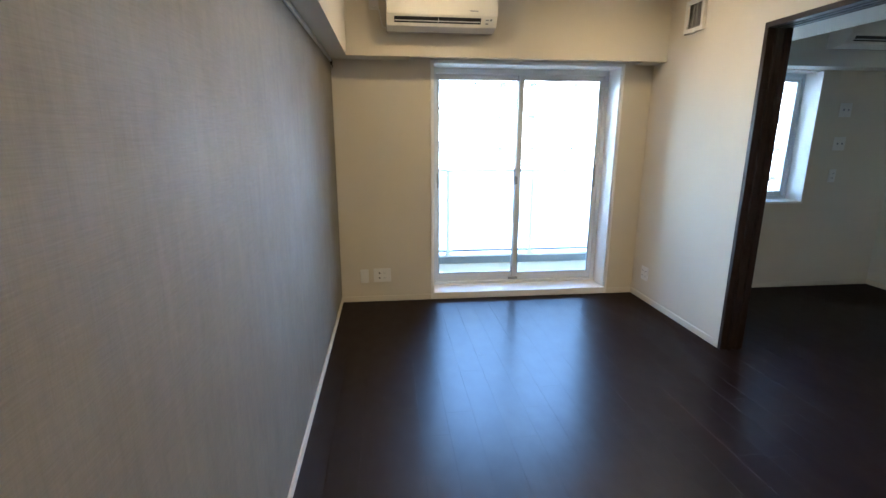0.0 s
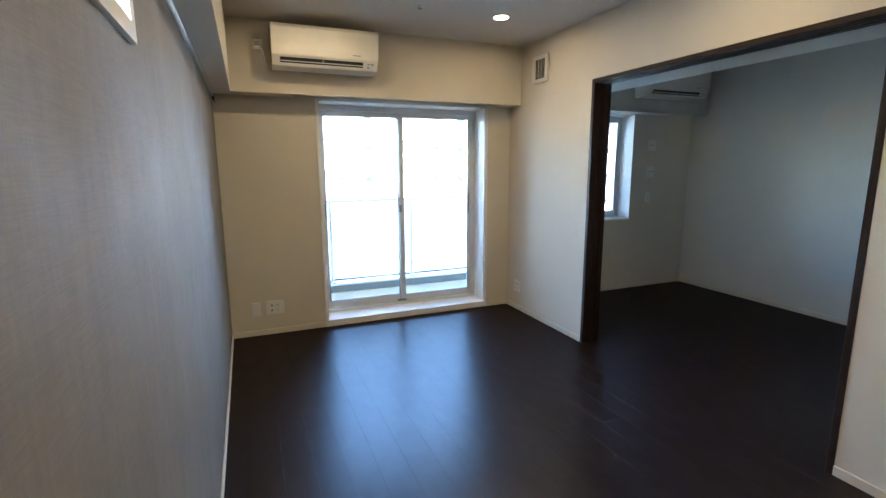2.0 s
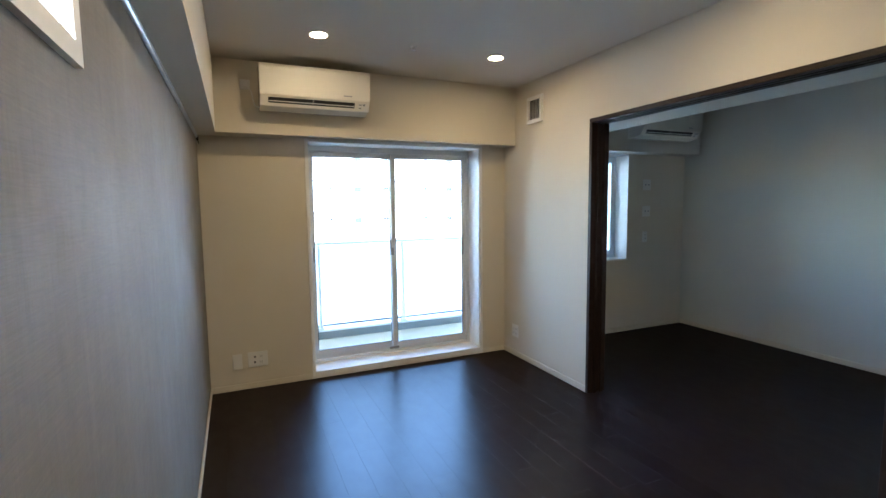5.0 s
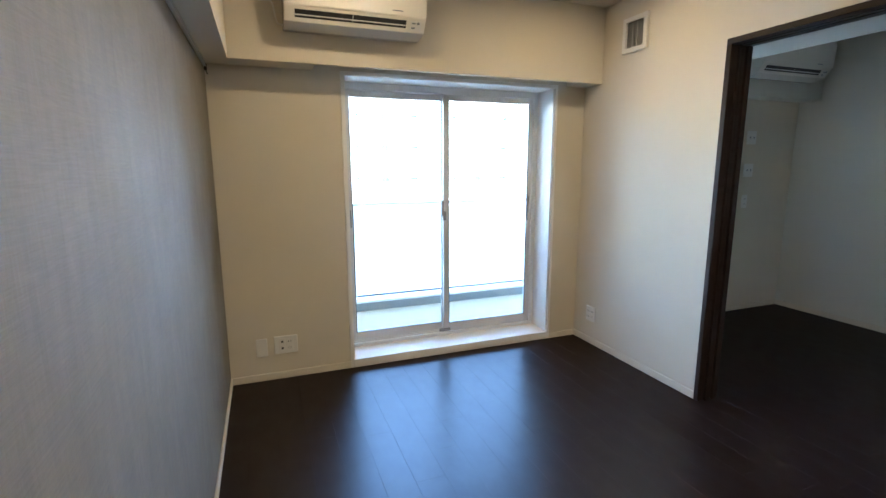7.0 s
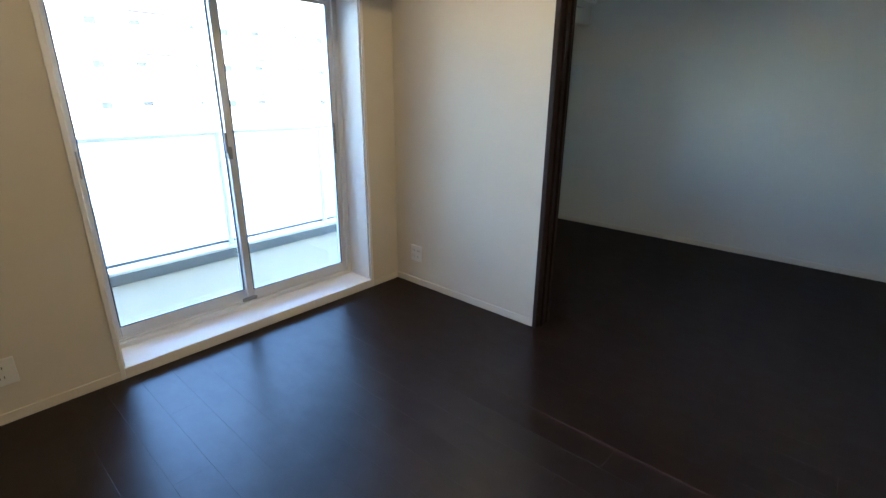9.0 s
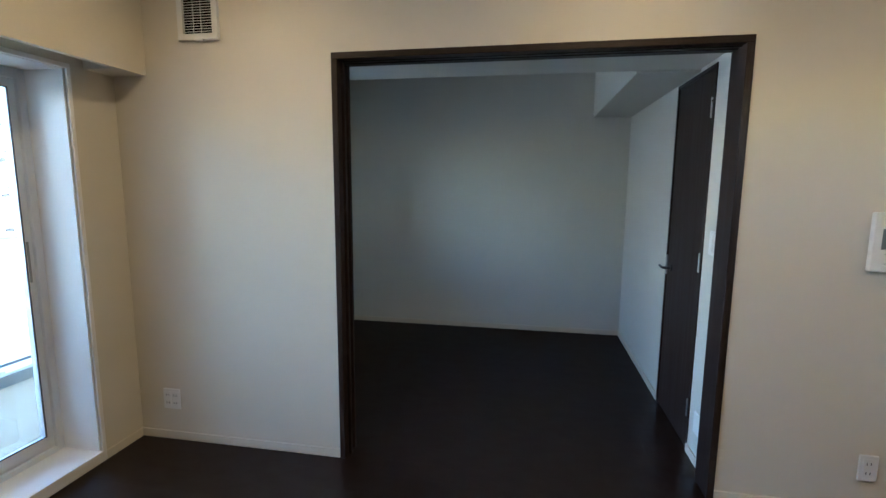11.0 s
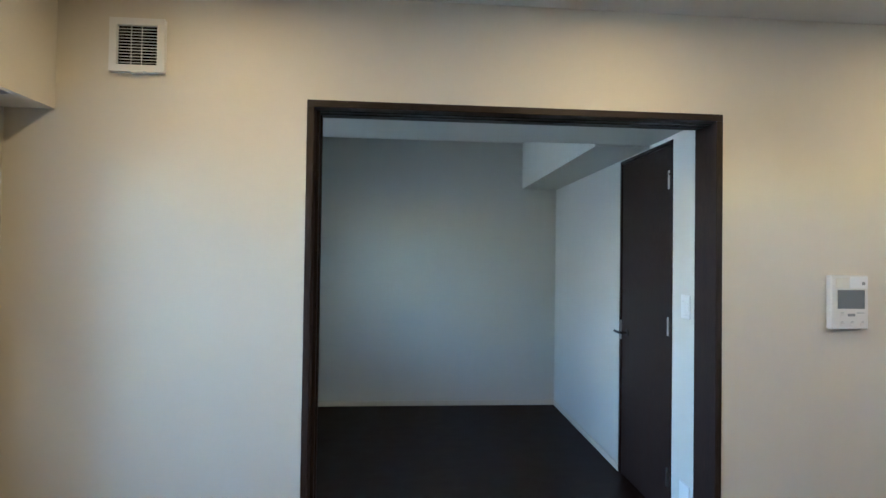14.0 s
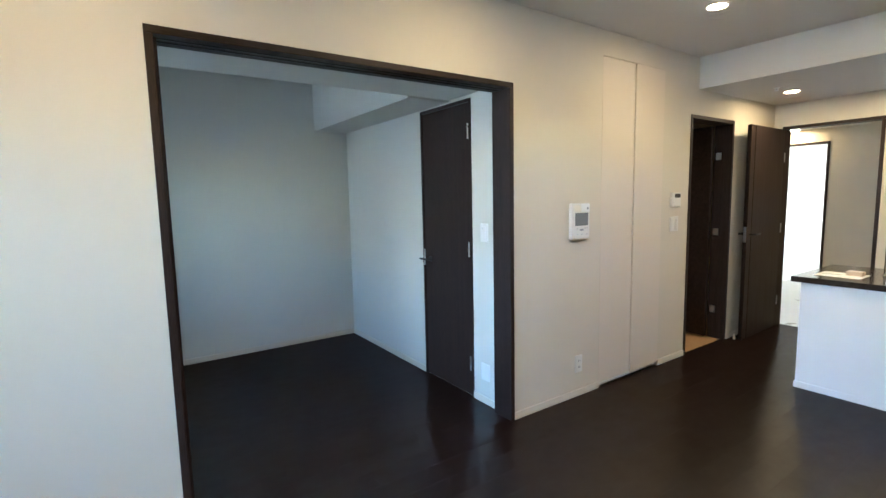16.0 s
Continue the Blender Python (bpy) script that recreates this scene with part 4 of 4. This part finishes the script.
# ---- balcony ----
structure("balcony_floor", boxes((W - 0.6, NT, -0.55, 3.2, 2.25, -0.25)), M_CONC, "pale concrete balcony floor", "balcony")


def balcony_rail():
    t = thing("balcony_railing", (-0.5, 2.1, -0.25), "pale painted metal balcony railing with frosted panels", "railing")
    part("kerb", boxes((W - 0.6, 2.05, -0.25, 3.2, 2.25, -0.158), bevel=0.004), M_KERB, t, "low dark kerb edge")
    # sheen of the concrete kerb's top, drawn as a paler strip
    part("cap", boxes((W - 0.6, 2.055, -0.158, 3.2, 2.26, -0.132), bevel=0.005), M_RAIL, t, "pale strip for the sheen on the kerb's top")
    xs = [-0.333 + 1.115 * k for k in range(-2, 4)]
    for x in xs:
        post = part("post", boxes((x - 0.02, 2.08, -0.132, x + 0.02, 2.12, 0.95), bevel=0.003), M_RAIL, t)
        part("foot", boxes((x - 0.04, 2.06, -0.132, x + 0.04, 2.14, -0.108), bevel=0.003), M_RAIL, post)
    part("top_rail", boxes((W - 0.6, 2.07, 0.95, 3.2, 2.13, 0.988), bevel=0.008, seg=2), M_RAIL, t)
    part("bottom_rail", boxes((W - 0.6, 2.125, -0.105, 3.2, 2.155, -0.08), bevel=0.003), M_KERB, t, "thin grey bottom rail")
    for a, b in zip(xs, xs[1:]):
        sheet = part("panel", boxes((a + 0.005, 2.135, -0.085, b - 0.005, 2.143, 0.945)), M_MILK, t, "frosted panel")
        sheet.visible_shadow = False


balcony_rail()
# Unseen end wall, added to stop low sun reaching the balcony floor.
structure("balcony_sun_block", boxes((W - 0.75, NT, -0.55, W - 0.6, 2.25, H + 0.6), (W - 0.75, 0.12, -0.55, W - 0.151, NT - 0.002, H + 0.6)), M_CONC, "unseen concrete wall added to keep sun off the balcony", "wall")
structure("balcony_ceiling", boxes((W - 0.6, NT, H + 0.1, 3.2, 1.5, H + 0.3)), M_CONC, "concrete slab over the balcony", "slab")

# ---- outside ----
structure("ground", boxes((-400, -400, -9.6, 400, 400, -9.5)), M_GROUND, "grey ground far below the balcony", "ground")


def apartment_block():
    y, x0, x1 = 38.0, -18.0, 46.0
    t = thing("apartment_building", ((x0 + x1) / 2, y, -9.5), "sunlit white apartment block across the street", "building")
    top, fl_h = 8.7, 2.8
    part("wall", boxes((x0, y + 1.3, -9.5, x1, y + 12, top)), M_FACADE, t)
    part("roof", boxes((x0 - 0.2, y + 1.1, top, x1 + 0.2, y + 12.2, top + 0.5)), M_FACADE, t)
    for k in range(-4, 2):
        z = 3.72 + fl_h * k
        for a in range(7):
            u0 = x0 + 0.7 + a * 9.2
            u1 = u0 + 3.1
            slab = part("canopy", boxes((u0, y + 0.37, z - 0.14, u1, y + 1.3, z)), M_FACADE, t)
            part("ledge", boxes((u0 - 0.05, y + 0.25, z - 0.14, u1 + 0.05, y + 0.37, z + 0.02)), M_LEDGE, slab, "pinkish ledge")
            for c, w0, h0 in ((u0 + 0.1, 0.7, 0.34), (u0 - 2.6, 0.7, 0.5), (u0 - 4.9, 0.3, 0.3)):
                w = part("window", boxes((c, y + 1.24, z - 0.6 - h0, c + w0 + 0.12, y + 1.31, z - 0.48)), M_FACADE, t)
                part("pane", boxes((c + 0.06, y + 1.225, z - 0.54 - h0, c + 0.06 + w0, y + 1.245, z - 0.54)), M_CURTAIN, w)


apartment_block()


# ---- floor of dark planks, laid towards the window ----
floor = structure("floor", boxes((W - 0.1, S - 0.15, -0.3, T - 0.001, 0.0, -0.008), (T - 0.001, BS - 0.02, -0.3, E2 + 0.1, 0.0, -0.008)), M_SUB, "dark brown plank floor with a soft sheen", "floor")
PW, PL = 0.1405, 0.875


def plank_mesh(w, l):
    """A plank with eased upper edges, its corner at the origin."""
    g, c, d, th = 0.0002, 0.0007, 0.00015, 0.0078
    rings = []
    for inset, z in ((g, -th), (g, -d), (g + c, 0.0)):
        rings.append([(inset, inset, z), (w - inset, inset, z), (w - inset, l - inset, z), (inset, l - inset, z)])
    verts = [v for r in rings for v in r]
    faces = [(8, 9, 10, 11)]
    for k in (0, 4):
        for i in range(4):
            j = (i + 1) % 4
            faces.append((k + i, k + j, k + 4 + j, k + 4 + i))
    me = bpy.data.meshes.new("plank")
    me.from_pydata(verts, [], faces)
    me.materials.append(M_PLANK)
    return me


plank_kinds = {}
STARTS = {-2: -0.2, -1: -0.887, 0: -0.455, 1: -0.255, 2: -0.885, 3: -0.685}
rng = random.Random(5)
k0 = math.floor((W + 1.816) / PW)
k1 = math.ceil((E2 + 1.816) / PW)
for k in range(k0, k1):
    x0 = -1.802 + k * PW
    xa, xb = max(x0, W), min(x0 + PW, E2)
    if xb - xa < 0.004:
        continue
    joint = STARTS.get(k, -rng.uniform(0.05, PL))
    end = S - 0.14 if x0 < -0.02 else BS + 0.001
    y1 = 0.0
    while joint > -0.12:
        joint -= PL
    while y1 > end + 0.01:
        y0 = max(joint, end)
        key = (round(xb - xa, 4), round(y1 - y0, 4))
        if key not in plank_kinds:
            plank_kinds[key] = plank_mesh(*key)
        ob = new("plank", plank_kinds[key])
        ob.parent = floor
        ob.location = (xa, y0, 0)
        y1, joint = y0, joint - PL
